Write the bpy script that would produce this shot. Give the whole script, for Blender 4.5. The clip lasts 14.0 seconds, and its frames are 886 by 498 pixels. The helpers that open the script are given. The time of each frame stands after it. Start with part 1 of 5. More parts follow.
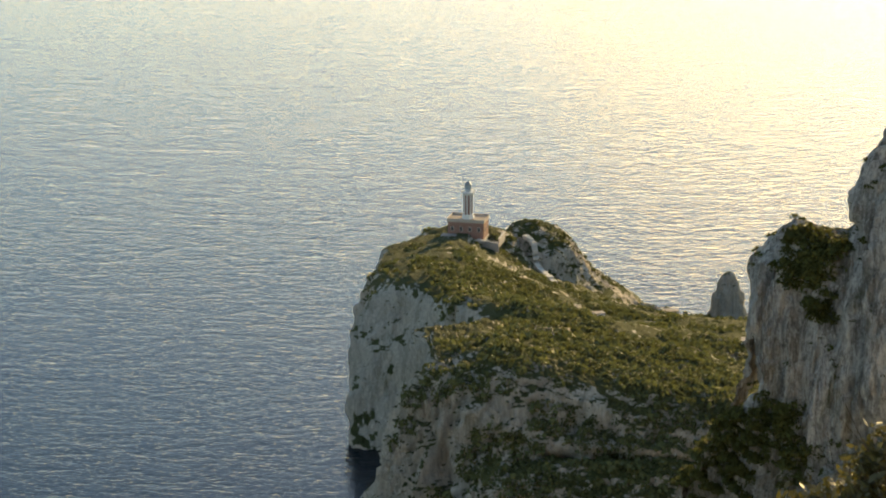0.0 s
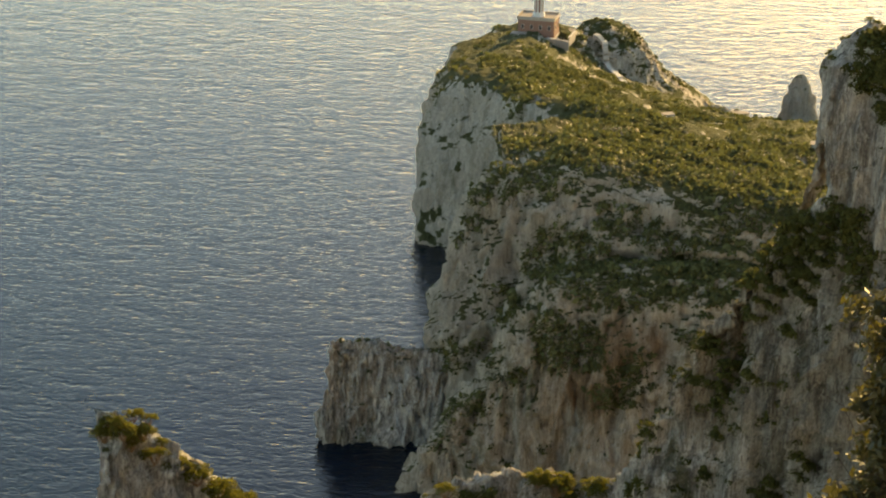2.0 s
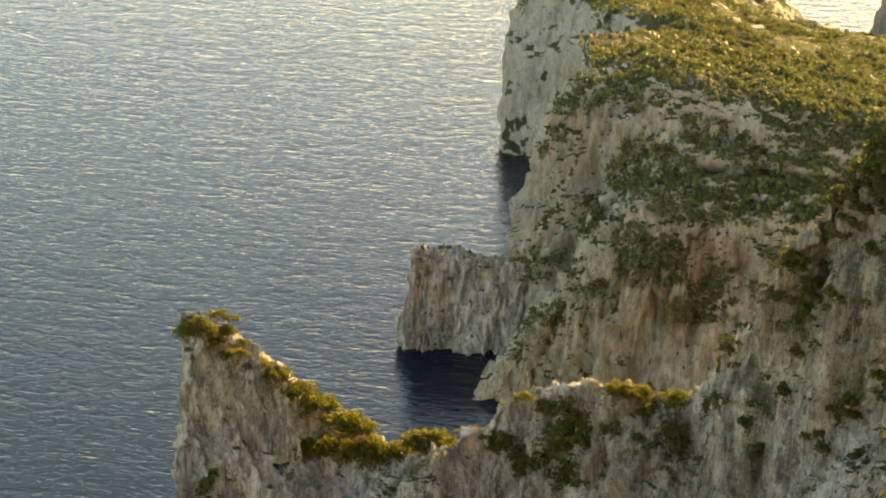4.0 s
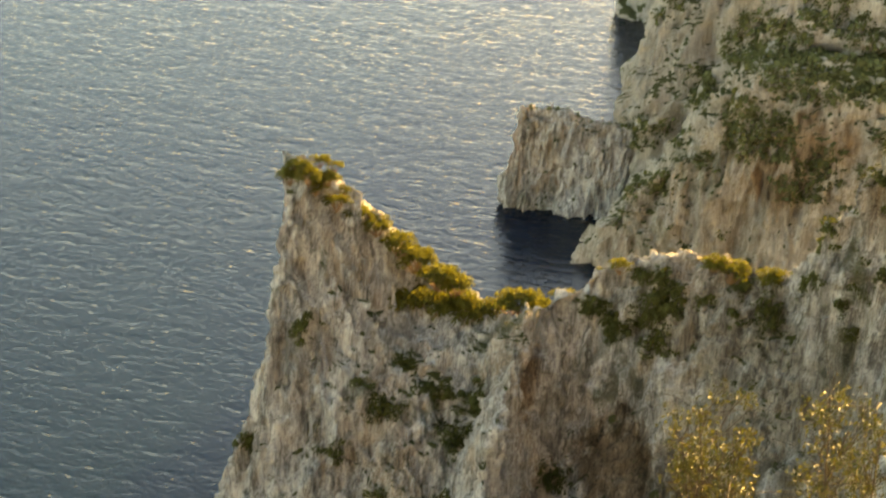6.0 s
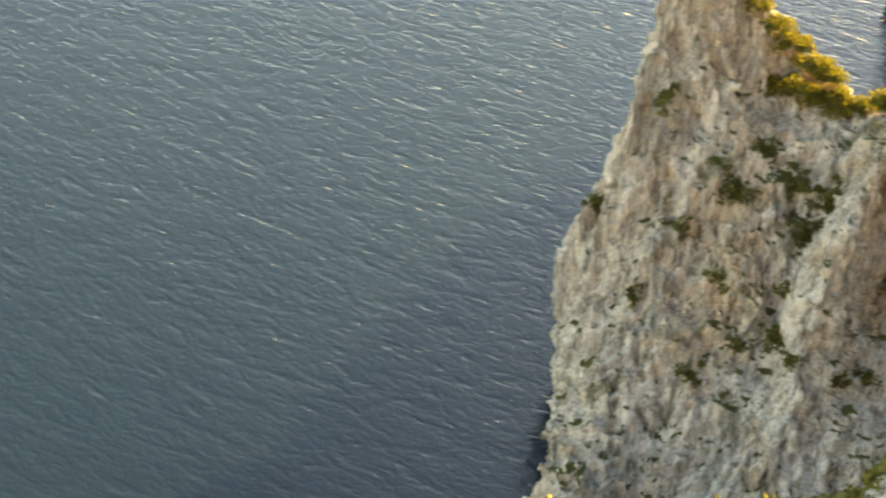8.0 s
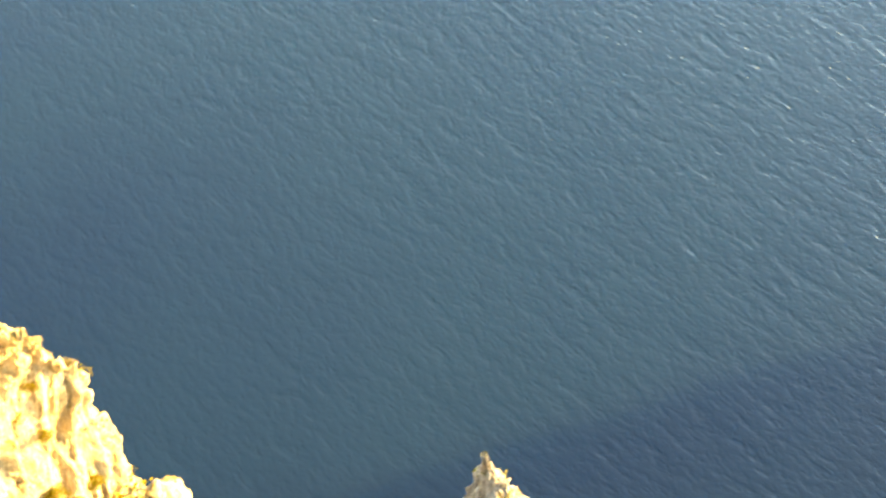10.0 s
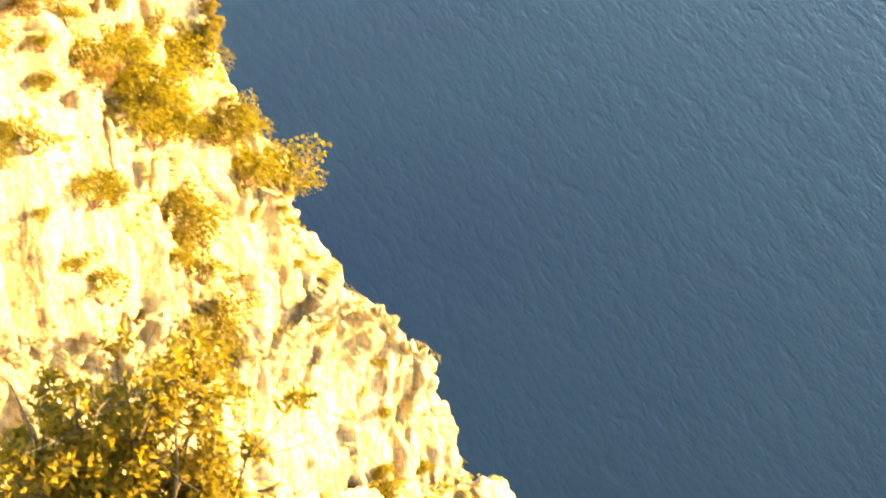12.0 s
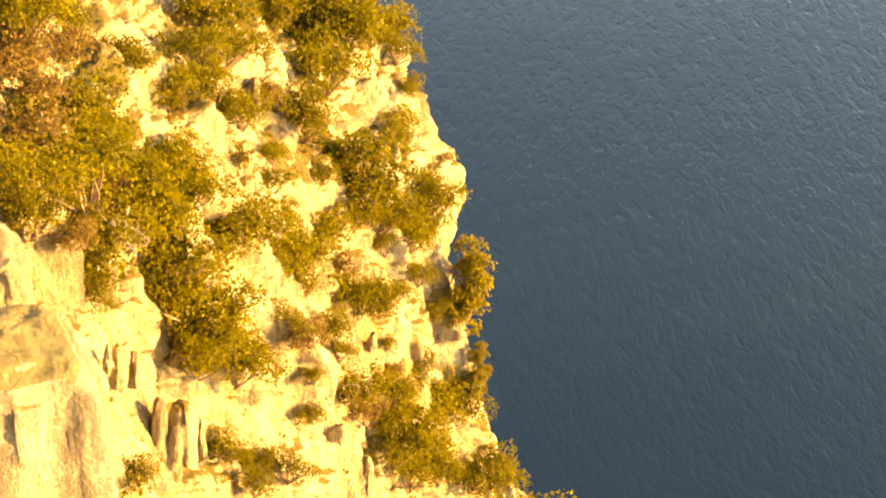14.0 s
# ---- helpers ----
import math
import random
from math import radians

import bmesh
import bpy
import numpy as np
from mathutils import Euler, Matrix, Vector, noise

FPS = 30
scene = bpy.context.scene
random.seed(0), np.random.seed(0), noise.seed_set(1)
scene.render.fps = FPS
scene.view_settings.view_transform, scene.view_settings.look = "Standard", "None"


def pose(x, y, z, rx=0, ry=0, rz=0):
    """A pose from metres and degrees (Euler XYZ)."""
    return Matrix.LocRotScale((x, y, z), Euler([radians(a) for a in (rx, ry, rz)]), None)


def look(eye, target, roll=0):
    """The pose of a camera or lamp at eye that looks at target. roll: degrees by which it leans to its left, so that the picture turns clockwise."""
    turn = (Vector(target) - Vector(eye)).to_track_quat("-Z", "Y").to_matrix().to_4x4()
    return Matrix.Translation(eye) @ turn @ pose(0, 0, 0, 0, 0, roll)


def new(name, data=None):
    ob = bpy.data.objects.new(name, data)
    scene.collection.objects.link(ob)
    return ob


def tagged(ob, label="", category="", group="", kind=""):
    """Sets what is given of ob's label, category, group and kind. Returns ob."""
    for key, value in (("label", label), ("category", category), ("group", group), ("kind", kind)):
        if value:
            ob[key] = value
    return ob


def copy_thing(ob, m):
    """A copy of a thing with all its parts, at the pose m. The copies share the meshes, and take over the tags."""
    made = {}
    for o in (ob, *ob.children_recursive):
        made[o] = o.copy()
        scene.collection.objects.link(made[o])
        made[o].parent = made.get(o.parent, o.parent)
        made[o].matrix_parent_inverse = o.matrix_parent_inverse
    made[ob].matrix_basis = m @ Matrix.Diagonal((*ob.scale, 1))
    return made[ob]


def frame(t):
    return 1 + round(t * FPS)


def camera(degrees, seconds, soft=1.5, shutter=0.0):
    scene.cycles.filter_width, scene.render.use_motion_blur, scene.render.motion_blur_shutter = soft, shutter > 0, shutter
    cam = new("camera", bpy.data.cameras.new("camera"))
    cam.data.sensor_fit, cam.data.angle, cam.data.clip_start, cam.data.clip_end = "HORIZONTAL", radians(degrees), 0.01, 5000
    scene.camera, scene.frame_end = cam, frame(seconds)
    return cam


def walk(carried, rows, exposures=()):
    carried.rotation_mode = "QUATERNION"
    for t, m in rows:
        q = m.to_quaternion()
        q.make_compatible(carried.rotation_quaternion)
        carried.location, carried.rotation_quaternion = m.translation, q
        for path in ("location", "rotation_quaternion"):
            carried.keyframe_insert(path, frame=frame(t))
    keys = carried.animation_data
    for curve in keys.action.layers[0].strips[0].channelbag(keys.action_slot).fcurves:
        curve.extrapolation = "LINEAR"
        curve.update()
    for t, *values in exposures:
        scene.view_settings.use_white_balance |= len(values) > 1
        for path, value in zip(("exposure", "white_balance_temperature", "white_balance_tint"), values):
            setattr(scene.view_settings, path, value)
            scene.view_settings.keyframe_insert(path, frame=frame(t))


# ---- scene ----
EYE = (0.0, 0.0, 300.0)


def aim(yaw, pitch, roll):
    """Camera at the viewpoint: yaw to the left, pitch up, roll, in degrees."""
    return pose(*EYE, 90 + pitch, 0, yaw) @ pose(0, 0, 0, 0, 0, roll)


# << path
PATH = [
    (0, aim(-0.02, -16.22, -0.26)),
    (0.5, aim(0.25, -17.15, -0.39)),
    (1, aim(0.53, -18.66, -0.48)),
    (1.5, aim(0.98, -20.79, 0.31)),
    (2, aim(2.04, -22.01, 0.11)),
    (2.5, aim(3.00, -22.98, -0.28)),
    (3, aim(3.94, -23.88, 0.19)),
    (3.2, aim(4.26, -23.96, 0.14)),
    (5.5, aim(6.39, -27.26, 2.18)),
    (6, aim(7.76, -28.83, 3.21)),
    (6.5, aim(9.06, -32.34, 4.20)),
    (7, aim(11.83, -34.04, 4.70)),
    (7.5, aim(14.35, -35.63, 5.84)),
    (8, aim(19.28, -36.33, 5.61)),
    (8.5, aim(24.95, -37.76, 5.13)),
    (8.7, aim(27.22, -38.01, 5.18)),
    (10.8, aim(46.03, -43.46, 4.91)),
    (11, aim(46.68, -43.66, 5.50)),
    (11.5, aim(51.41, -43.62, 5.21)),
    (12, aim(54.98, -41.89, 5.35)),
    (12.5, aim(58.89, -39.73, 4.80)),
    (13, aim(62.23, -35.99, 4.15)),
    (13.5, aim(64.68, -33.61, 3.67)),
    (14, aim(65.38, -32.36, 4.35)),
]
# >> path
EXPOSURES = [(0.0, 0.8, 6700, 6), (1.5, 1.0, 7800, 6), (3.0, 1.8, 9000, 6), (5.5, 2.37, 10600, 9), (6.5, 2.76, 10900, 9), (8.0, 3.2, 10600, 9),
             (8.7, 3.36, 9800, 6), (10.8, 3.95, 7600, 6), (12.0, 3.6, 7600, 10), (13.0, 3.15, 8600, 14), (14.0, 2.68, 9700, 15)]
cam = camera(25.0, 14.0, soft=2.0, shutter=0.3)
walk(cam, PATH, EXPOSURES)

# ---- light ----
SUN_ELEVATION, SUN_BEARING = 15.0, 25.0      # degrees up; degrees clockwise from +y
world = bpy.data.worlds.new("world")
scene.world = world
world.use_nodes = True
wn, wl = world.node_tree.nodes, world.node_tree.links
sky = wn.new("ShaderNodeTexSky")
sky.sky_type, sky.sun_disc = "NISHITA", False
sky.sun_elevation, sky.sun_rotation = radians(SUN_ELEVATION), radians(SUN_BEARING)
sky.altitude, sky.air_density, sky.dust_density, sky.ozone_density = 300, 1.0, 0.6, 1.0
wn["Background"].inputs["Strength"].default_value = 0.15
wl.new(sky.outputs[0], wn["Background"].inputs["Color"])
sun = new("sun", bpy.data.lights.new("sun", "SUN"))
sun.data.energy, sun.data.angle, sun.data.color = 4.7, radians(0.6), (1.0, 0.70, 0.29)
sun_way = Vector((math.sin(radians(SUN_BEARING)) * math.cos(radians(SUN_ELEVATION)),
                  math.cos(radians(SUN_BEARING)) * math.cos(radians(SUN_ELEVATION)), math.sin(radians(SUN_ELEVATION))))
sun.matrix_world = look((sun_way * 900), (0, 0, 0))


# ---- materials ----
class Nodes:
    """A small helper round one node material."""

    def __init__(self, name):
        self.mat = bpy.data.materials.new(name)
        self.mat.use_nodes = True
        self.n, self.l = self.mat.node_tree.nodes, self.mat.node_tree.links
        self.bsdf, self.out = self.n["Principled BSDF"], self.n["Material Output"]

    def set(self, **values):
        for key, value in values.items():
            self.bsdf.inputs[key.replace("_", " ")].default_value = value
        return self

    def place(self, scale=(1, 1, 1), turn=(0, 0, 0)):
        geo = self.n.new("ShaderNodeNewGeometry")
        m = self.n.new("ShaderNodeMapping")
        m.inputs["Scale"].default_value, m.inputs["Rotation"].default_value = scale, turn
        self.l.new(geo.outputs["Position"], m.inputs["Vector"])
        return m.outputs[0]

    def noise(self, where, scale, detail=4.0, rough=0.55, warp=0.0):
        t = self.n.new("ShaderNodeTexNoise")
        t.inputs["Scale"].default_value, t.inputs["Detail"].default_value = scale, detail
        t.inputs["Roughness"].default_value, t.inputs["Distortion"].default_value = rough, warp
        self.l.new(where, t.inputs["Vector"])
        return t.outputs["Fac"]

    def ramp(self, fac, *stops):
        r = self.n.new("ShaderNodeValToRGB")
        e = r.color_ramp.elements
        while len(e) < len(stops):
            e.new(0.5)
        for el, (pos, col) in zip(e, stops):
            el.position = pos
            el.color = (*col, 1) if isinstance(col, tuple) else (col, col, col, 1)
        self.l.new(fac, r.inputs["Fac"])
        return r.outputs["Color"]

    def mix(self, fac, a, b, kind="MIX"):
        m = self.n.new("ShaderNodeMix")
        m.data_type, m.blend_type = "RGBA", kind
        for socket, value in ((m.inputs[0], fac), (m.inputs[6], a), (m.inputs[7], b)):
            if isinstance(value, (int, float)):
                socket.default_value = value
            elif isinstance(value, tuple):
                socket.default_value = (*value, 1)
            else:
                self.l.new(value, socket)
        return m.outputs[2]

    def math(self, op, a, b=0.0):
        m = self.n.new("ShaderNodeMath")
        m.operation = op
        for socket, value in ((m.inputs[0], a), (m.inputs[1], b)):
            if isinstance(value, (int, float)):
                socket.default_value = value
            else:
                self.l.new(value, socket)
        return m.outputs[0]

    def bump(self, height, distance, strength=1.0):
        b = self.n.new("ShaderNodeBump")
        b.inputs["Distance"].default_value, b.inputs["Strength"].default_value = distance, strength
        self.l.new(height, b.inputs["Height"])
        self.l.new(b.outputs[0], self.bsdf.inputs["Normal"])
        return self

    def color(self, socket):
        self.l.new(socket, self.bsdf.inputs["Base Color"])
        return self


def rock_material(name, grain, pale, grey, ochre, dark, green, cover, lichen=0.7, stains_shade=(), comb=1.0, slope_shade=()):
    """Weathered limestone; grain: metres of its middle texture; cover: how readily herbs and soil lie on level parts."""
    k = Nodes(name)
    whole = k.place()
    tall = k.place((1, 1, 0.30))
    big = k.noise(tall, 0.055 / grain, 5, 0.6, 0.8)
    mid = k.noise(tall, 0.30 / grain, 6, 0.68, 0.5)
    streak = k.noise(k.place((1, 1, 0.10)), 0.42 / grain, 5, 0.65, 0.2)
    fine = k.noise(whole, 1.9 / grain, 7, 0.78)
    flute = k.noise(k.place((1, 1, 0.13)), 1.25 / grain, 5, 0.7, 0.3)
    c = k.mix(k.ramp(mid, (0.38, 0.0), (0.60, 1.0)), grey, pale)
    c = k.mix(k.ramp(big, (0.52, 0.0), (0.66, 0.75)), c, ochre)
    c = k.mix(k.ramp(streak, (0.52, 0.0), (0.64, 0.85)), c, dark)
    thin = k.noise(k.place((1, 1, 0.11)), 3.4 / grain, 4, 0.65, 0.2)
    # crevice shade put into the colour: thin, flute, fine hollows darker, crests paler
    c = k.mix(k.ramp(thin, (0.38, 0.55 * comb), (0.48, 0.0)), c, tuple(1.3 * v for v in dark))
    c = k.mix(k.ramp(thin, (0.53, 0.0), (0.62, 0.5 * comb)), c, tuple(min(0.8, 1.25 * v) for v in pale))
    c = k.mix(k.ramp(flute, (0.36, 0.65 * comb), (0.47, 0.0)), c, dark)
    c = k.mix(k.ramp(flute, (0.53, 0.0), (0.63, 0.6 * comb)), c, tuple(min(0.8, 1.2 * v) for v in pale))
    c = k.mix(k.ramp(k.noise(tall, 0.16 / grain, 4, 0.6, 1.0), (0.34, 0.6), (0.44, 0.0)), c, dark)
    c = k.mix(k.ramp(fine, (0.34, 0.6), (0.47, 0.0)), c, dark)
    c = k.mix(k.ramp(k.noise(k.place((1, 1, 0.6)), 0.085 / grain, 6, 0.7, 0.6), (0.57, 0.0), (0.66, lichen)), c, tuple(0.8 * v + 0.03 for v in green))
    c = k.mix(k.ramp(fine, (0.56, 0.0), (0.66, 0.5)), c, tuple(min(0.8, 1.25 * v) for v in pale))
    runs = [(*s, 0.8, (0.60, 0.44, 0.31), 2.2) for s in stains_shade] + [(*s, 0.8, (0.50, 0.475, 0.42), 3.0) for s in slope_shade]
    for x, y, z, sx, sz, strong, tone, rag in runs:          # iron-brown seepage, brown shelf shadow and slope shade painted in, with ragged edges
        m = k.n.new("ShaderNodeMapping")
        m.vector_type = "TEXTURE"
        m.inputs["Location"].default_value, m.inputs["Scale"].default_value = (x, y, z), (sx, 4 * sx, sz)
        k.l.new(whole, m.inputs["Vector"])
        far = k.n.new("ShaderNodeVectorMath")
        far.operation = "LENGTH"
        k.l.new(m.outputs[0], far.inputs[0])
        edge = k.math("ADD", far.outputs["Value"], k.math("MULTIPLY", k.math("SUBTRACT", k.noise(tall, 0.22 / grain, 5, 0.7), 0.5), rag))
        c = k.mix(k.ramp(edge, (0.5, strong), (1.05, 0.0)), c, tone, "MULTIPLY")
    up = k.n.new("ShaderNodeSeparateXYZ")
    geo = k.n.new("ShaderNodeNewGeometry")
    k.l.new(geo.outputs["Normal"], up.inputs[0])
    level = k.math("ADD", up.outputs["Z"], k.math("MULTIPLY", k.math("SUBTRACT", k.noise(whole, 0.16 / grain, 6, 0.65), 0.5), 1.8))
    herb = k.mix(k.noise(whole, 0.9 / grain, 4, 0.6), green, tuple(0.75 * v for v in green))
    c = k.mix(k.ramp(level, (cover, 0.0), (min(cover + 0.12, 1.0), 1.0)), c, herb)
    k.color(c).set(Roughness=0.95, Specular_IOR_Level=0.15)
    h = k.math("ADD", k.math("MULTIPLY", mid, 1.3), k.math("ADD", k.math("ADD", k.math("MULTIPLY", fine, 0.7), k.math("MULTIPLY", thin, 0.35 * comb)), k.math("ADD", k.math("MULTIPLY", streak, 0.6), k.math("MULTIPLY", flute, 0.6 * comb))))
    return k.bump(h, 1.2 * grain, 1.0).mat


def leaf_material(name, dark, light, through_color, amount=0.35, drift=0.08, gloss=0.06):
    """Small leaves: each clump its own shade, light passing through."""
    k = Nodes(name)
    geo = k.n.new("ShaderNodeNewGeometry")
    c = k.mix(k.ramp(geo.outputs["Random Per Island"], (0.0, 0.0), (1.0, 1.0)), dark, light)
    c = k.mix(k.ramp(k.noise(k.place(), drift, 3, 0.6), (0.42, 0.0), (0.66, 0.6)), c, tuple(0.55 * v for v in dark))
    k.color(c).set(Roughness=0.6, Specular_IOR_Level=gloss)
    tr = k.n.new("ShaderNodeBsdfTranslucent")
    tr.inputs["Color"].default_value = (*through_color, 1)
    m = k.n.new("ShaderNodeMixShader")
    m.inputs[0].default_value = amount
    k.l.new(k.bsdf.outputs[0], m.inputs[1])
    k.l.new(tr.outputs[0], m.inputs[2])
    k.l.new(m.outputs[0], k.out.inputs["Surface"])
    return k.mat


def plain_material(name, color, rough=0.8, spread=0.12, scale=1.5, metal=0.0):
    k = Nodes(name)
    n = k.noise(k.place(), scale, 5, 0.6)
    k.color(k.mix(n, tuple(v * (1 - spread * 2) for v in color), tuple(min(1, v * (1 + spread)) for v in color)))
    return k.set(Roughness=rough, Metallic=metal).bump(n, 0.02, 0.4).mat


PALE, GREY, OCHRE, DARK = (0.70, 0.66, 0.59), (0.42, 0.395, 0.36), (0.50, 0.36, 0.23), (0.13, 0.117, 0.10)
# distance haze put into the far limestone's colours: paler, with weaker darks
M_ROCK_FAR = rock_material("limestone_far_hazed", 2.2, (0.60, 0.55, 0.465), (0.49, 0.445, 0.365), (0.54, 0.41, 0.28), (0.34, 0.305, 0.24), (0.105, 0.110, 0.045), 0.70)
M_ROCK = rock_material("limestone", 1.3, PALE, GREY, OCHRE, DARK, (0.085, 0.090, 0.028), 0.92)
# last list: shade painted on the slope and foot under the square cliff
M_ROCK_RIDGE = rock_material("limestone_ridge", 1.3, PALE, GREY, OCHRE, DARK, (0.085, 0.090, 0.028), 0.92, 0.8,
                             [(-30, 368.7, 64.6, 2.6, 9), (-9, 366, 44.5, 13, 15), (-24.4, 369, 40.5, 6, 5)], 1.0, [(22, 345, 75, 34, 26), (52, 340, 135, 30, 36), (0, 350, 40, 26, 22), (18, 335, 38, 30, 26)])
M_ROCK_SPIRE = rock_material("limestone_spire", 0.8, (0.46, 0.41, 0.33), (0.31, 0.275, 0.22), (0.40, 0.28, 0.16), (0.13, 0.11, 0.085), (0.085, 0.090, 0.028), 0.85)
# both blobs paint the brown shadow on the shelf's face
M_ROCK_SHELF = rock_material("limestone_shelf", 2.0, (0.62, 0.56, 0.46), (0.50, 0.445, 0.36), (0.54, 0.39, 0.25), (0.30, 0.25, 0.18), (0.085, 0.095, 0.030), 0.75, 0.7,
                             [(33, 544, 48, 14, 9), (25, 543, 34, 12, 10)])
M_ROCK_NEAR = rock_material("limestone_near", 0.45, (0.68, 0.56, 0.34), (0.51, 0.385, 0.195), (0.52, 0.32, 0.10), (0.20, 0.135, 0.07), (0.26, 0.185, 0.05), 0.72, 0.35, (), 0.75)
M_ROCK_BLOCK = rock_material("limestone_block", 0.5, (0.70, 0.60, 0.41), (0.56, 0.47, 0.31), (0.50, 0.36, 0.17), (0.24, 0.18, 0.12), (0.40, 0.31, 0.13), 0.97, 0.25, (), 0.15)
M_SCRUB = leaf_material("scrub_leaves", (0.062, 0.068, 0.022), (0.10, 0.104, 0.032), (0.13, 0.13, 0.03), 0.22)
# lighter copy of the scrub leaves, with distance haze in its colours
M_SCRUB_FAR = leaf_material("maquis_leaves_hazed", (0.095, 0.102, 0.042), (0.138, 0.140, 0.058), (0.17, 0.18, 0.055), 0.22, 0.03)
M_SCRUB_GOLD = leaf_material("golden_scrub_leaves", (0.050, 0.054, 0.012), (0.135, 0.128, 0.030), (0.25, 0.235, 0.035), 0.32)
M_LEAF = leaf_material("shrub_leaves", (0.046, 0.043, 0.005), (0.205, 0.158, 0.010), (0.30, 0.23, 0.010), 0.32, 0.35)
M_PINE = leaf_material("pine_needles", (0.07, 0.06, 0.010), (0.23, 0.175, 0.020), (0.40, 0.30, 0.02), 0.4, 0.5)
M_LEAF_DRY = leaf_material("dry_shrub_leaves", (0.10, 0.065, 0.018), (0.24, 0.15, 0.04), (0.34, 0.20, 0.03), 0.25, 0.5)
M_LEAF_BUSH = leaf_material("bush_leaves", (0.024, 0.029, 0.005), (0.078, 0.082, 0.011), (0.105, 0.100, 0.010), 0.20, 5.0, 0.4)
M_LEAF_NEAR = leaf_material("leathery_leaves", (0.066, 0.052, 0.006), (0.25, 0.18, 0.012), (0.33, 0.23, 0.010), 0.28, 5.0, 0.15)
M_LEAF_GLINT = leaf_material("glossy_narrow_leaves", (0.024, 0.030, 0.010), (0.075, 0.075, 0.02), (0.16, 0.14, 0.02), 0.2, 5.0, 0.6)
M_TWIG = plain_material("twig_bark", (0.26, 0.16, 0.085), 0.9, 0.3, 30)
M_STEM = plain_material("stem_bark", (0.10, 0.072, 0.042), 0.9, 0.3, 30)
M_DEAD = plain_material("dead_wood", (0.42, 0.31, 0.20), 0.9, 0.25, 20)
M_WHITE = plain_material("white_plaster", (0.70, 0.68, 0.63), 0.85, 0.08, 0.8)
M_RED = plain_material("dark_red_plaster", (0.30, 0.165, 0.12), 0.85, 0.15, 0.6)
M_RED_TOWER = plain_material("dusty_red_plaster", (0.26, 0.13, 0.10), 0.85, 0.15, 0.6)
M_TRIM = plain_material("weathered_trim", (0.46, 0.39, 0.32), 0.9, 0.15, 0.8)
M_ROOF = plain_material("roof_terrace", (0.30, 0.25, 0.205), 0.9, 0.15, 0.5)
M_STONE = plain_material("path_stone", (0.62, 0.57, 0.49), 0.9, 0.2, 0.8)
M_GLASS = Nodes("lantern_glass").set(Base_Color=(0.35, 0.40, 0.42, 1), Roughness=0.08).mat
M_DOME = plain_material("lantern_metal", (0.24, 0.25, 0.245), 0.5, 0.1, 2.0, 0.4)
M_OPENING = plain_material("dark_opening", (0.035, 0.03, 0.03), 0.6, 0.1)


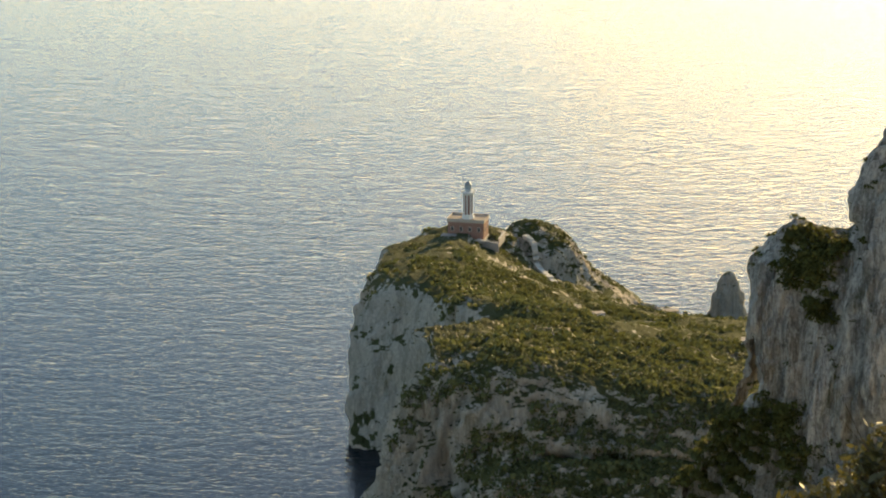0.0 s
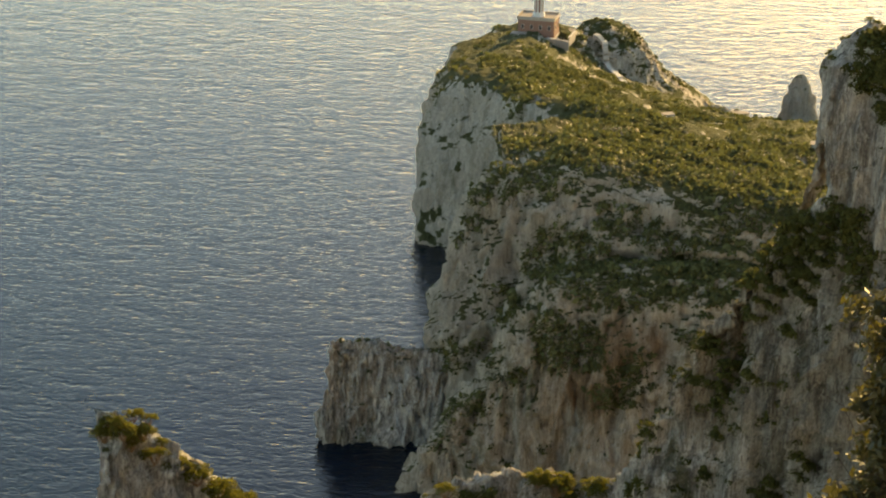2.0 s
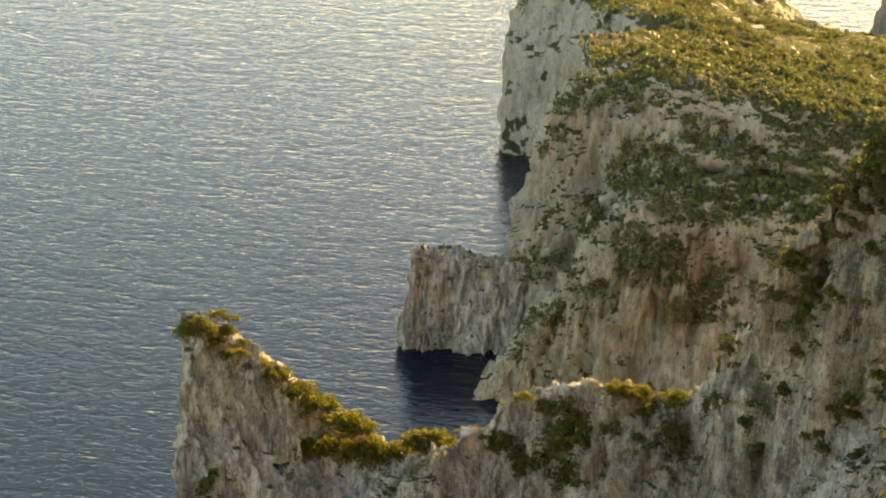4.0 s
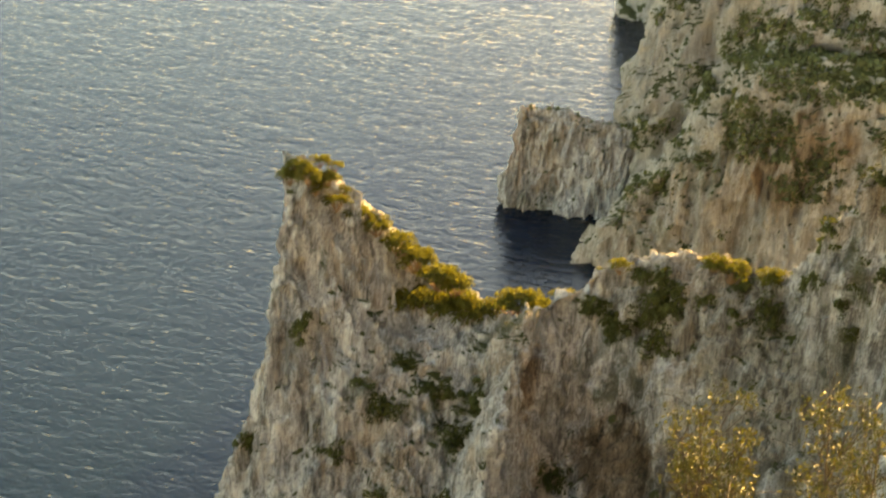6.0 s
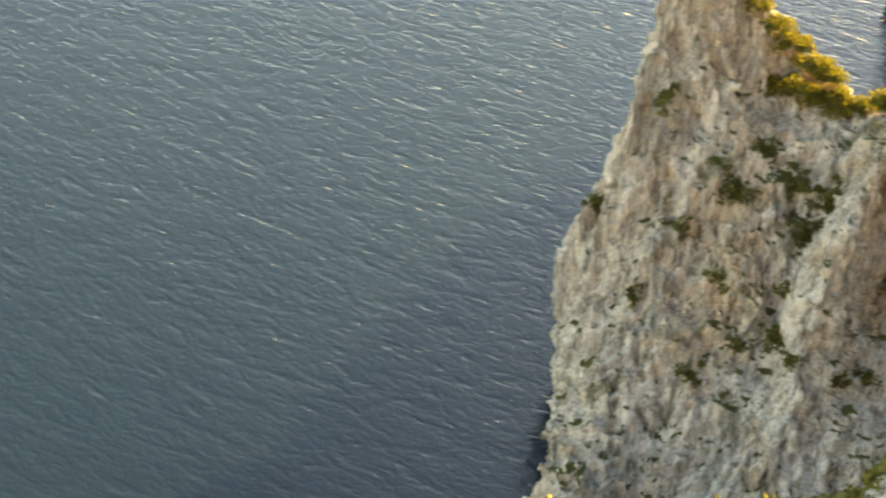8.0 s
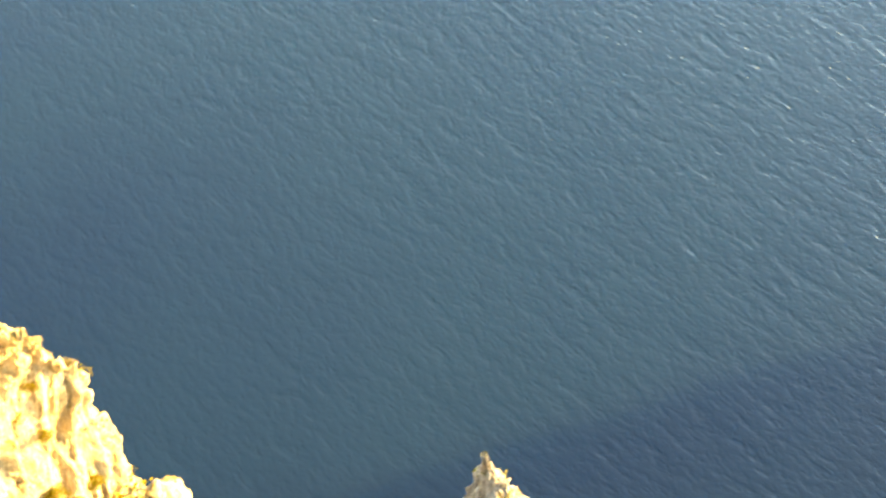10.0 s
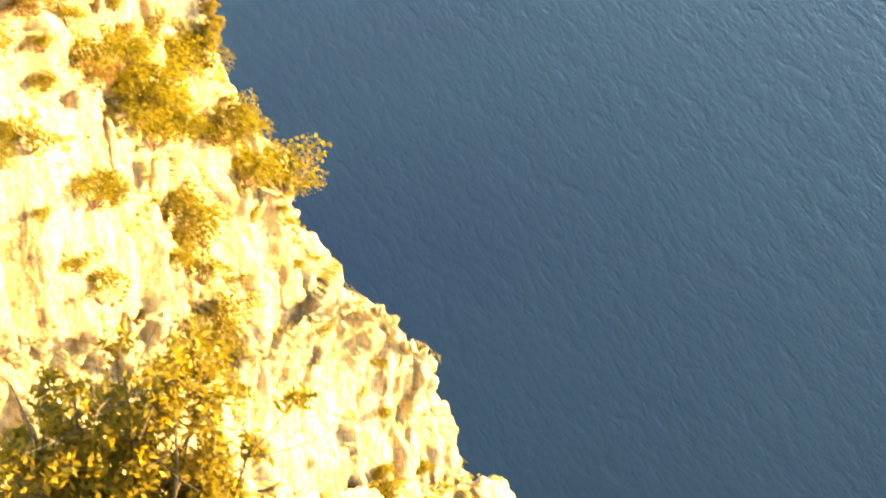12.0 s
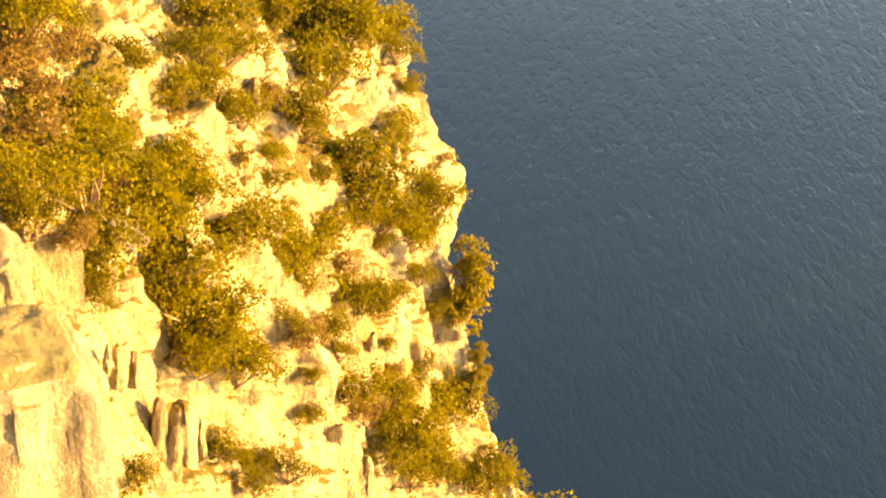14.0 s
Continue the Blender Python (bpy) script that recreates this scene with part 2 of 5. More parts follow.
def sea_material():
    """Open water: crests along x, bending round towards the shore on the far left."""
    k = Nodes("sea_water")
    sep, com = k.n.new("ShaderNodeSeparateXYZ"), k.n.new("ShaderNodeCombineXYZ")
    k.l.new(k.place(), sep.inputs[0])
    k.l.new(sep.outputs["X"], com.inputs["X"])
    k.l.new(k.math("ADD", sep.outputs["Y"], k.math("MULTIPLY", k.math("MULTIPLY", sep.outputs["X"], sep.outputs["X"]), -0.0004)), com.inputs["Y"])

    def waves(scale, stretch, turn, detail, rough, crest=0.0):
        m = k.n.new("ShaderNodeMapping")
        m.inputs["Scale"].default_value, m.inputs["Rotation"].default_value = (stretch, 1, 1), (0, 0, radians(turn))
        k.l.new(com.outputs[0], m.inputs["Vector"])
        n = k.noise(m.outputs[0], scale, detail, rough, 0.4)
        if not crest:
            return n
        sharp = k.math("SUBTRACT", 1.0, k.math("ABSOLUTE", k.math("MULTIPLY", k.math("SUBTRACT", n, 0.5), 2.6)))
        return k.math("ADD", k.math("MULTIPLY", n, 1 - crest), k.math("MULTIPLY", sharp, crest))
    h = k.math("MULTIPLY", waves(0.07, 0.6, 3, 2.0, 0.5), 0.22)
    for part_of in (k.math("MULTIPLY", waves(0.24, 0.45, -3, 2.0, 0.5, 0.25), 0.33), k.math("MULTIPLY", waves(0.58, 0.5, 7, 2.0, 0.5, 0.22), 0.22),
                    k.math("MULTIPLY", waves(1.1, 0.6, -10, 2.0, 0.55, 0.2), 0.10)):
        h = k.math("ADD", h, part_of)
    # longer swell out in the open
    open_sea = k.ramp(k.math("MULTIPLY", sep.outputs["Y"], 0.001), (0.8, 0.0), (1.0, 1.0))
    h = k.math("ADD", h, k.math("MULTIPLY", open_sea, k.math("MULTIPLY", waves(0.09, 0.4, 2, 3.0, 0.6, 0.25), 0.42)))
    # wind-ruffled water off the cove
    ruffle = k.math("MULTIPLY", k.ramp(k.math("MULTIPLY", sep.outputs["X"], 0.001), (0.03, 0.0), (0.12, 1.0)), open_sea)
    h = k.math("ADD", h, k.math("MULTIPLY", ruffle, k.math("MULTIPLY", waves(0.22, 0.5, -5, 3.0, 0.6), 0.6)))
    # calmer water in the lee of the cliffs
    lee = k.ramp(k.math("MULTIPLY", sep.outputs["Y"], 0.001), (0.20, 0.65), (0.36, 1.0))
    h = k.math("MULTIPLY", h, lee)
    gust = k.noise(k.place((1.0, 0.5, 1), (0, 0, radians(20))), 0.006, 3.0, 0.5, 0.4)
    k.color(k.mix(k.ramp(gust, (0.35, 0.0), (0.65, 1.0)), (0.0014, 0.0058, 0.0150), (0.0030, 0.0105, 0.0165)))
    # light wanders far through clear water before it comes up again
    k.bsdf.subsurface_method = "BURLEY"
    k.set(Roughness=0.08, IOR=1.33, Subsurface_Weight=1.0, Subsurface_Scale=40.0, Subsurface_Radius=(0.3, 0.7, 1.0))
    return k.bump(h, 1.0, 1.0).mat


M_SEA = sea_material()


# ---- building blocks ----
def hashed(i, j, k, seed):
    h = (i * 374761393 + j * 668265263 + k * 2147483647 + seed * 144665) & 0xFFFFFFFF
    h = ((h ^ (h >> 13)) * 1274126177) & 0xFFFFFFFF
    return h ^ (h >> 16)


def grain(p, seed=0):
    """Gradient noise, about -1 to 1, of points (n, 3)."""
    f = np.floor(p)
    i, u = f.astype(np.int64), p - f
    w = u * u * u * (u * (u * 6 - 15) + 10)
    total = np.zeros(len(p))
    for a in (0, 1):
        for b in (0, 1):
            for c in (0, 1):
                h = hashed(i[:, 0] + a, i[:, 1] + b, i[:, 2] + c, seed)
                g = (np.stack([h & 255, (h >> 8) & 255, (h >> 16) & 255], 1) / 127.5) - 1
                dot = ((u - np.array([a, b, c])) * g).sum(1)
                total += dot * np.where(a, w[:, 0], 1 - w[:, 0]) * np.where(b, w[:, 1], 1 - w[:, 1]) * np.where(c, w[:, 2], 1 - w[:, 2])
    return total * 1.3


def ridged(p, seed):
    return 1 - 2 * np.abs(grain(p, seed))


def facets(p, seed):
    """Broken faces of rock for points (n, 3) in cells of one unit: each cell stands out and leans by its own amount, with cracks between."""
    base = np.floor(p - 0.5).astype(np.int64)
    p = (p - base).astype(np.float32)
    n = len(p)
    near, second = np.full(n, 9.0, np.float32), np.full(n, 9.0, np.float32)
    own, away = np.zeros(n, np.int64), np.zeros((3, n), np.float32)
    for a in (0, 1):
        for b in (0, 1):
            for c in (0, 1):
                h = hashed(base[:, 0] + a, base[:, 1] + b, base[:, 2] + c, seed)
                v = [p[:, i] - (o + 0.2 + 0.6 / 255 * ((h >> (8 * i)) & 255)).astype(np.float32) for i, o in enumerate((a, b, c))]
                d = np.sqrt(v[0] * v[0] + v[1] * v[1] + v[2] * v[2])
                first = d < near
                second = np.where(first, near, np.minimum(second, d))
                near = np.where(first, d, near)
                own = np.where(first, h, own)
                for i in range(3):
                    away[i] = np.where(first, v[i], away[i])
    lean = sum((((own >> (4 + 8 * i)) & 255) / 127.5 - 1) * away[i] for i in range(3))
    stand = ((own * 2654435761 >> 7) & 1023) / 1023.0 - 0.5
    return stand + 1.0 * lean - 0.4 * np.exp(-(second - near) / 0.06)


class Form:
    """A body of rock: lines of (x, y, z) from its back, over the top, down to its foot, skinned smoothly."""

    def __init__(self):
        self.lines = []

    def line(self, *points):
        self.lines.append(points)

    def skin(self, nr, nc):
        k = np.array(self.lines, float)

        def along(a, n):
            m = a.shape[0]
            pad = np.concatenate([2 * a[:1] - a[1:2], a, 2 * a[-1:] - a[-2:-1]])
            t = np.linspace(0, m - 1 - 1e-9, n)
            i = t.astype(int)
            u = (t - i).reshape(-1, *([1] * (a.ndim - 1)))
            p0, p1, p2, p3 = pad[i], pad[i + 1], pad[i + 2], pad[i + 3]
            s = 0.36
            m1, m2 = s * (p2 - p0), s * (p3 - p1)
            return (2 * u ** 3 - 3 * u ** 2 + 1) * p1 + (u ** 3 - 2 * u ** 2 + u) * m1 + (3 * u ** 2 - 2 * u ** 3) * p2 + (u ** 3 - u ** 2) * m2
        g = along(k, nr)
        return along(g.transpose(1, 0, 2), nc).transpose(1, 0, 2)


def grid_normals(g):
    n = np.cross(np.gradient(g, axis=1), np.gradient(g, axis=0))
    n /= np.linalg.norm(n, axis=2, keepdims=True) + 1e-9
    return n


def mesh_of(name, verts, faces, material, smooth=True):
    me = bpy.data.meshes.new(name)
    verts, faces = np.asarray(verts, np.float32), np.asarray(faces, np.int32)
    w = faces.shape[1]
    me.vertices.add(len(verts)), me.loops.add(faces.size), me.polygons.add(len(faces))
    me.vertices.foreach_set("co", verts.ravel())
    me.loops.foreach_set("vertex_index", faces.ravel())
    me.polygons.foreach_set("loop_start", np.arange(0, faces.size, w, dtype=np.int32))
    me.polygons.foreach_set("use_smooth", np.full(len(faces), smooth))
    me.update(calc_edges=True)
    me.materials.append(material)
    return me


def sheet_faces(nr, nc):
    i = np.arange(nr * nc).reshape(nr, nc)
    return np.stack([i[:-1, :-1], i[1:, :-1], i[1:, 1:], i[:-1, 1:]], -1).reshape(-1, 4)


def crag(name, form, nr, nc, material, rough, size, seed, calm=0.75, pillar=0.0, block=0.5, fine=1.0, hollows=(), broken=0.0, cell=1.0):
    """Skin a form and break its surface: buttresses, flutes and blocks, calmer where it lies level."""
    g = form.skin(nr, nc)
    n = grid_normals(g)
    if n[..., 2].mean() < 0:
        n = -n
    p = g.reshape(-1, 3)
    flat = np.clip((n[..., 2].ravel() - 0.45) / 0.4, 0, 1)
    q = p * np.array([1, 1, 0.38]) / size
    v = p * np.array([1, 1, 0.16]) / size
    d = 0.9 * grain(q * 0.55, seed) + 0.65 * ridged(q * 1.1 + 3.1, seed + 1) + 0.5 * ridged(v * 2.4, seed + 2)
    d += fine * (0.30 * ridged(q * 4.3, seed + 3) + 0.22 * grain(q * 8.5 + 7.7, seed + 4) + 0.12 * grain(p / size * 17, seed + 5))
    step = np.floor(q[:, 2] * 3 + 1.2 * grain(q * 0.8, seed + 6))
    d += 0.25 * grain(np.stack([q[:, 0] * 2.2, q[:, 1] * 2.2, step * 1.37], 1), seed + 7)
    d += pillar * (ridged(p * np.array([1, 1, 0.07]) / size * 1.7 + 0.8 * grain(q, seed + 9)[:, None], seed + 8) - 0.3)
    warped = q * 1.5 + 0.35 * np.stack([grain(q * 1.3, seed + 11), grain(q * 1.3, seed + 12), grain(q * 1.3, seed + 13)], 1)
    for s, part_of in ((1.0, 1.0), (2.3, 0.6)):
        i = np.floor(warped * s).astype(np.int64)
        d += block * part_of * (hashed(i[:, 0], i[:, 1], i[:, 2], seed + 10) / 4294967295.0 - 0.5)
    d = (d - np.quantile(d, 0.85)) * rough * (1 - calm * flat)
    if broken:                              # jointed faces at three sizes, taller than wide
        bent = 0.30 * np.stack([grain(p / (3 * cell), seed + 21), grain(p / (3 * cell), seed + 22), grain(p / (3 * cell), seed + 23)], 1)
        for s, part_of in ((3.2, 1.0), (1.25, 0.55), (0.5, 0.30)):
            d += broken * part_of * facets(p * np.array([1, 1, 0.22]) / (s * cell) + bent, seed + 30 + int(10 * s)) * (1 - 0.6 * calm * flat)
    for x, y, z, r, tall, deep in hollows:
        d -= 0.55 * deep * np.exp(-(((p - (x, y, z)) / (r, 2.5 * r, tall)) ** 2).sum(1))
    g = g + n * d.reshape(nr, nc)[..., None]
    ob = new(name, mesh_of(name, g.reshape(-1, 3), sheet_faces(nr, nc), material))
    return ob, g, grid_normals(g) * (1 if grid_normals(g)[..., 2].mean() > 0 else -1)


rng = np.random.default_rng(5)


def cards(centres, radii, each, leaf, squash=0.7, up=None):
    """Clumps of small leaf cards: (verts, faces) for domes round the centres."""
    m = len(centres)
    d = rng.normal(size=(m, each, 3))
    d /= np.linalg.norm(d, axis=2, keepdims=True)
    d[..., 2] = np.abs(d[..., 2]) * 1.0 - 0.15
    lump = 0.72 + 0.38 * rng.random((m, each, 1)) ** 0.7
    lobes = 1 + 0.28 * np.sin(d[..., :1] * 5 + rng.random((m, 1, 1)) * 9) * np.cos(d[..., 1:2] * 4 + rng.random((m, 1, 1)) * 9)
    c = centres[:, None] + d * lump * lobes * radii[:, None, None] * np.array([1, 1, squash])
    a = rng.normal(size=(m, each, 3)) + 0.6 * d
    a /= np.linalg.norm(a, axis=2, keepdims=True)
    b = np.cross(a, rng.normal(size=(m, each, 3)))
    b /= np.linalg.norm(b, axis=2, keepdims=True) + 1e-9
    e = np.cross(a, b)
    s = leaf * radii[:, None, None] * (0.6 + 0.8 * rng.random((m, each, 1)))
    quad = np.stack([c - b * s - e * s * 0.2, c + e * s * 0.8, c + b * s + e * s * 0.1, c - e * s * 0.75], 2)
    verts = quad.reshape(-1, 3)
    return verts, np.arange(len(verts)).reshape(-1, 4)


def spots(g, n, count, keep, seed):
    """Places on a skinned form, evenly by area, where keep(points, normals) holds."""
    r = np.random.default_rng(seed)
    du, dv = g[1:, :-1] - g[:-1, :-1], g[:-1, 1:] - g[:-1, :-1]
    area = np.linalg.norm(np.cross(du, dv), axis=2).ravel()
    i = r.choice(len(area), size=count, p=area / area.sum())
    a, b = np.divmod(i, g.shape[1] - 1)
    u, v = r.random((2, count, 1))
    p = g[a, b] + u * du.reshape(-1, 3)[i] + v * dv.reshape(-1, 3)[i]
    nn = n[a, b]
    ok = keep(p, nn)
    return p[ok], nn[ok]


def scrub(name, places, radii, each, leaf, material, label, squash=0.7):
    verts, faces = cards(places, radii, each, leaf, squash)
    return tagged(new(name, mesh_of(name, verts, faces, material, False)), label, "shrubs", kind="stuff")


def patchy(p, size, seed):
    return grain(p / size, seed) + 0.5 * grain(p / size * 2.7, seed + 1)


def merged(*pieces):
    """Join (verts, faces) pieces with equal face widths."""
    out_v, out_f, k = [], [], 0
    for v, f in pieces:
        out_v.append(v), out_f.append(np.asarray(f) + k)
        k += len(v)
    return np.concatenate(out_v), np.concatenate(out_f)


# ---- large structure ----
def sea():
    r = [0, 150, 300, 500, 800, 1200, 2000, 4000, 9000]
    m = 64
    bm = bmesh.new()
    rings = [[bm.verts.new((q * math.cos(2 * math.pi * k / m), 350 + q * math.sin(2 * math.pi * k / m), 0)) for k in range(m)] for q in r[1:]]
    mid = bm.verts.new((0, 350, 0))
    for k in range(m):
        bm.faces.new((mid, rings[0][k], rings[0][(k + 1) % m]))
        for a, b in zip(rings, rings[1:]):
            bm.faces.new((a[k], b[k], b[(k + 1) % m], a[(k + 1) % m]))
    me = bpy.data.meshes.new("water")
    bm.to_mesh(me), bm.free()
    me.materials.append(M_SEA)
    tagged(new("water", me), "rippled blue-grey open sea with sun glitter", "sea", kind="structure")


sea()

# << forms
FAR_HEAD = Form()
FAR_HEAD.line((-60, 905, -8), (-45, 950, -8), (-8, 978, -8), (20, 990, -8), (50, 1000, -8), (80, 985, -8), (105, 930, -8), (190, 925, -8))
FAR_HEAD.line((-22, 939, -8), (-30, 905, 18), (-10, 915, 40), (14, 918, 46), (38, 925, 36), (64, 955, 6), (96, 912, 2), (185, 905, 2))
FAR_HEAD.line((-19, 912, -8), (-27, 878, 42), (-10, 888, 47), (12, 892, 48), (36, 890, 34), (64, 900, 20), (103, 872, 14), (180, 860, 12))
FAR_HEAD.line((-24.7, 871.4, -8), (-32.7, 837.4, 43.6), (-14, 825, 55), (10, 825, 56), (36, 830, 43), (70, 830, 33), (112, 812, 32), (180, 800, 30))
FAR_HEAD.line((-27.6, 833.2, -8), (-35.6, 799.2, 42.1), (-16, 775, 60), (8, 765, 63), (35, 765, 53), (72, 765, 45), (112, 750, 52), (180, 740, 50))
FAR_HEAD.line((-30.6, 811, -8), (-38.6, 777, 26), (-18, 755, 38), (4, 720, 68), (35, 710, 72), (75, 700, 66), (115, 690, 62), (180, 680, 60))
FAR_HEAD.line((-28.3, 783.1, -8), (-36.3, 749.1, -0.2), (-18, 738, 4), (4, 690, 40), (35, 670, 70), (75, 660, 66), (115, 650, 60), (180, 640, 60))
FAR_HEAD.line((-44, 735, -8), (-34, 735, -8), (-16, 725, -8), (4, 680, -8), (35, 640, 20), (75, 630, 30), (115, 620, 30), (180, 610, 30))
HILL = Form()
HILL.line((-14, 720, -8), (-6, 700, 20), (8, 690, 50), (34, 700, 60), (66, 690, 60), (110, 680, 55), (180, 670, 50))
HILL.line((-22, 690, -8), (-11.6, 659.9, 70.5), (3.2, 670, 77.5), (27.5, 679.4, 75.4), (54.9, 667.7, 75.1), (81.4, 655, 73.2), (160, 640, 55))
HILL.line((-28, 640, -8), (-8.5, 611.9, 77.2), (4.4, 606, 87.4), (22.2, 605.6, 90.9), (43.6, 598.4, 86.5), (67.8, 591.1, 84.2), (150, 590, 70))
HILL.line((-32, 612, -8), (-14.8, 599.8, 67.9), (-2.5, 594, 82), (18.5, 587.7, 86.8), (41.2, 582.5, 82.9), (61.8, 576.7, 79.2), (140, 570, 70))
HILL.line((-33, 600, -8), (-21.1, 593.6, 56.5), (-7.3, 587, 66.4), (15.4, 579.8, 74.7), (39.6, 574.6, 74.7), (58.3, 571, 73), (140, 562, 66))
HILL.line((-34, 596, -8), (-23.8, 589.5, 41.3), (-8.5, 581.9, 51.1), (14, 573.8, 64.8), (36.2, 567.8, 68), (56.5, 565.2, 69.4), (140, 556, 60))
HILL.line((-34, 592, -8), (-25.9, 585.4, 25.1), (-7.9, 571.9, 36), (12.7, 561.9, 52.8), (35, 558, 30), (60, 556, 30), (140, 545, 30))
HILL.line((-34, 586, -8), (-27, 580, -8), (-10, 566, -8), (8, 556, -8), (35, 550, -8), (60, 548, -8), (140, 535, -8))
SHELF = Form()
SHELF.line((-22, 590, -8), (-4, 590, 30), (14, 588, 58), (40, 584, 62), (70, 580, 64), (130, 570, 64))
SHELF.line((-26, 580, -8), (-1, 566, 44.8), (12.3, 564.9, 62.4), (32.7, 565.1, 67.5), (54.7, 563.4, 68.2), (130, 560, 66))
SHELF.line((-30, 572, -8), (-3.4, 560, 41.7), (9.3, 557.9, 60.4), (29.1, 552.2, 62.8), (50.7, 547.7, 61.9), (130, 540, 62))
SHELF.line((-33, 566, -8), (-6.5, 553, 33.3), (4.3, 550, 46.6), (24.5, 545.4, 49.4), (46.1, 541, 48.5), (130, 530, 45))
SHELF.line((-35, 560, -8), (-16.5, 547.8, 23.9), (-1.8, 545, 25.9), (20.3, 541.6, 28.5), (43.8, 537.2, 27.9), (130, 524, 20))
SHELF.line((-37, 552, -8), (-23.6, 543.5, 14.2), (-8.2, 539.9, 10.8), (17.7, 536.7, 7.8), (41.2, 532.4, 11.2), (130, 520, 0))
SHELF.line((-39, 545, -8), (-34, 537, -8), (-16, 530, -8), (10, 526, -8), (40, 524, -8), (130, 512, -8))
PROMONTORY = Form()
PROMONTORY.line((-70, 622, -8), (-60, 622, -8), (-44, 622, -8), (-26, 622, -8), (-8, 620, -8))
PROMONTORY.line((-49, 612, -8), (-56, 596, 17), (-44, 597, 20), (-28, 598, 22), (-8, 600, 26))
PROMONTORY.line((-50.3, 599.2, -8), (-57.3, 583.2, 30.6), (-49.2, 584.9, 31.3), (-28.2, 585.3, 29.7), (-10, 588, 30))
PROMONTORY.line((-51, 595.1, -8), (-58, 579.1, 27.8), (-48.8, 580, 28.8), (-27.9, 580.3, 27.4), (-12, 582, 26))
PROMONTORY.line((-52.3, 593, -8), (-59.3, 577, 14.7), (-48.5, 577, 15.1), (-27.5, 576.3, 15.2), (-14, 578, 14))
PROMONTORY.line((-53.9, 590.8, -8), (-60.9, 574.8, 2), (-48.1, 572, 1.5), (-27.1, 571.4, 0.6), (-16, 570, 0))
PROMONTORY.line((-66, 578, -8), (-62, 575, -8), (-50, 569, -8), (-27, 566, -8), (-16, 562, -8))
RIDGE = Form()
RIDGE.line((-92, 420, -8), (-88, 425, -8), (-80, 428, -8), (-70, 430, -8), (-58, 434, -8), (-46, 438, -8), (-34, 440, -8), (-22, 442, -8), (-6, 445, -8), (10, 447, 0), (24, 446, 10), (34, 442, 20), (50, 436, 40), (90, 430, 60), (150, 420, 80))
RIDGE.line((-77, 426, -8), (-86, 400, 60), (-78, 403, 75), (-69, 406, 68), (-58, 409, 58), (-46, 409, 50), (-36, 405, 50), (-22, 405, 54), (-6, 405, 64), (10, 404, 70), (24, 398, 76), (34, 390, 90), (50, 382, 120), (80, 372, 140), (140, 362, 150))
RIDGE.line((-76.4, 400.4, -8), (-85.4, 374.4, 104), (-79.7, 378.7, 106.8), (-68.9, 383.9, 95.5), (-55.6, 390.1, 80.2), (-42.9, 389.6, 68.6), (-34.3, 379.5, 76), (-22.7, 383.3, 80.9), (-11.6, 385.8, 90), (5.4, 384, 92.8), (22.3, 379.3, 93.8), (29.1, 370.9, 109.6), (37.9, 363, 135.2), (56.7, 350.4, 169.2), (130, 345, 178))
RIDGE.line((-76.9, 397.2, -8), (-85.9, 371.2, 99.5), (-79.1, 374.7, 101.5), (-70.1, 377.6, 84.5), (-59.5, 379.4, 72), (-43.3, 379.5, 70.1), (-32.6, 370.6, 79), (-23.2, 379.3, 78.8), (-10.8, 380.8, 87.9), (6, 379, 91.2), (22.7, 374.3, 92.5), (29.7, 365.8, 106.5), (42.9, 357.4, 129.4), (66.1, 338.6, 167.6), (130, 338, 160))
RIDGE.line((-77.7, 393.9, -8), (-86.7, 367.9, 86.8), (-77.6, 371, 88.2), (-68.2, 370.8, 75.7), (-57.2, 369.6, 66.7), (-42.2, 371.6, 64.5), (-32.9, 359.5, 72.9), (-22.3, 377.3, 66.9), (-8.7, 375.9, 74.7), (8, 372.9, 79.5), (24.5, 368.2, 82.5), (33.5, 359.4, 92.1), (47.3, 348.8, 119.1), (72.4, 327.1, 161.5), (120, 325, 140))
RIDGE.line((-78.6, 388.6, -8), (-87.6, 362.6, 68.3), (-76.4, 363.1, 71.5), (-66.8, 361.9, 62.2), (-55.1, 361.8, 57.1), (-42.9, 365.5, 54.8), (-34.4, 351.3, 63.4), (-21.1, 375.4, 51.8), (-6.4, 370.9, 60.5), (10.3, 365.9, 67), (26.5, 360, 72.4), (37, 352.1, 79.6), (53.8, 340.8, 108.9), (75, 320, 125), (115, 310, 120))
RIDGE.line((-86.9, 382.3, -8), (-95.9, 356.3, 39), (-78, 354.5, 51.4), (-65.8, 355, 47.5), (-54, 353.9, 44.4), (-44.2, 356.3, 43.2), (-35.7, 346.2, 52), (-19, 369.5, 39.1), (-4.1, 363, 48.2), (12.6, 357.8, 55.1), (28.3, 350.9, 63.1), (40, 342.7, 69.7), (44, 325, 98), (70, 305, 95), (110, 295, 90))
RIDGE.line((-85.9, 375.3, -8), (-94.9, 349.3, 18.8), (-77.1, 345.5, 33.3), (-64.4, 346.1, 32.4), (-52.7, 345, 32.6), (-44, 346.2, 31.9), (-35.9, 339.1, 39), (-16.4, 357.6, 29.3), (-1.8, 352, 38.1), (14.7, 346.7, 45.5), (30.2, 339.7, 54), (42.6, 331.3, 61.5), (40, 312, 70), (66, 290, 65), (105, 280, 60))
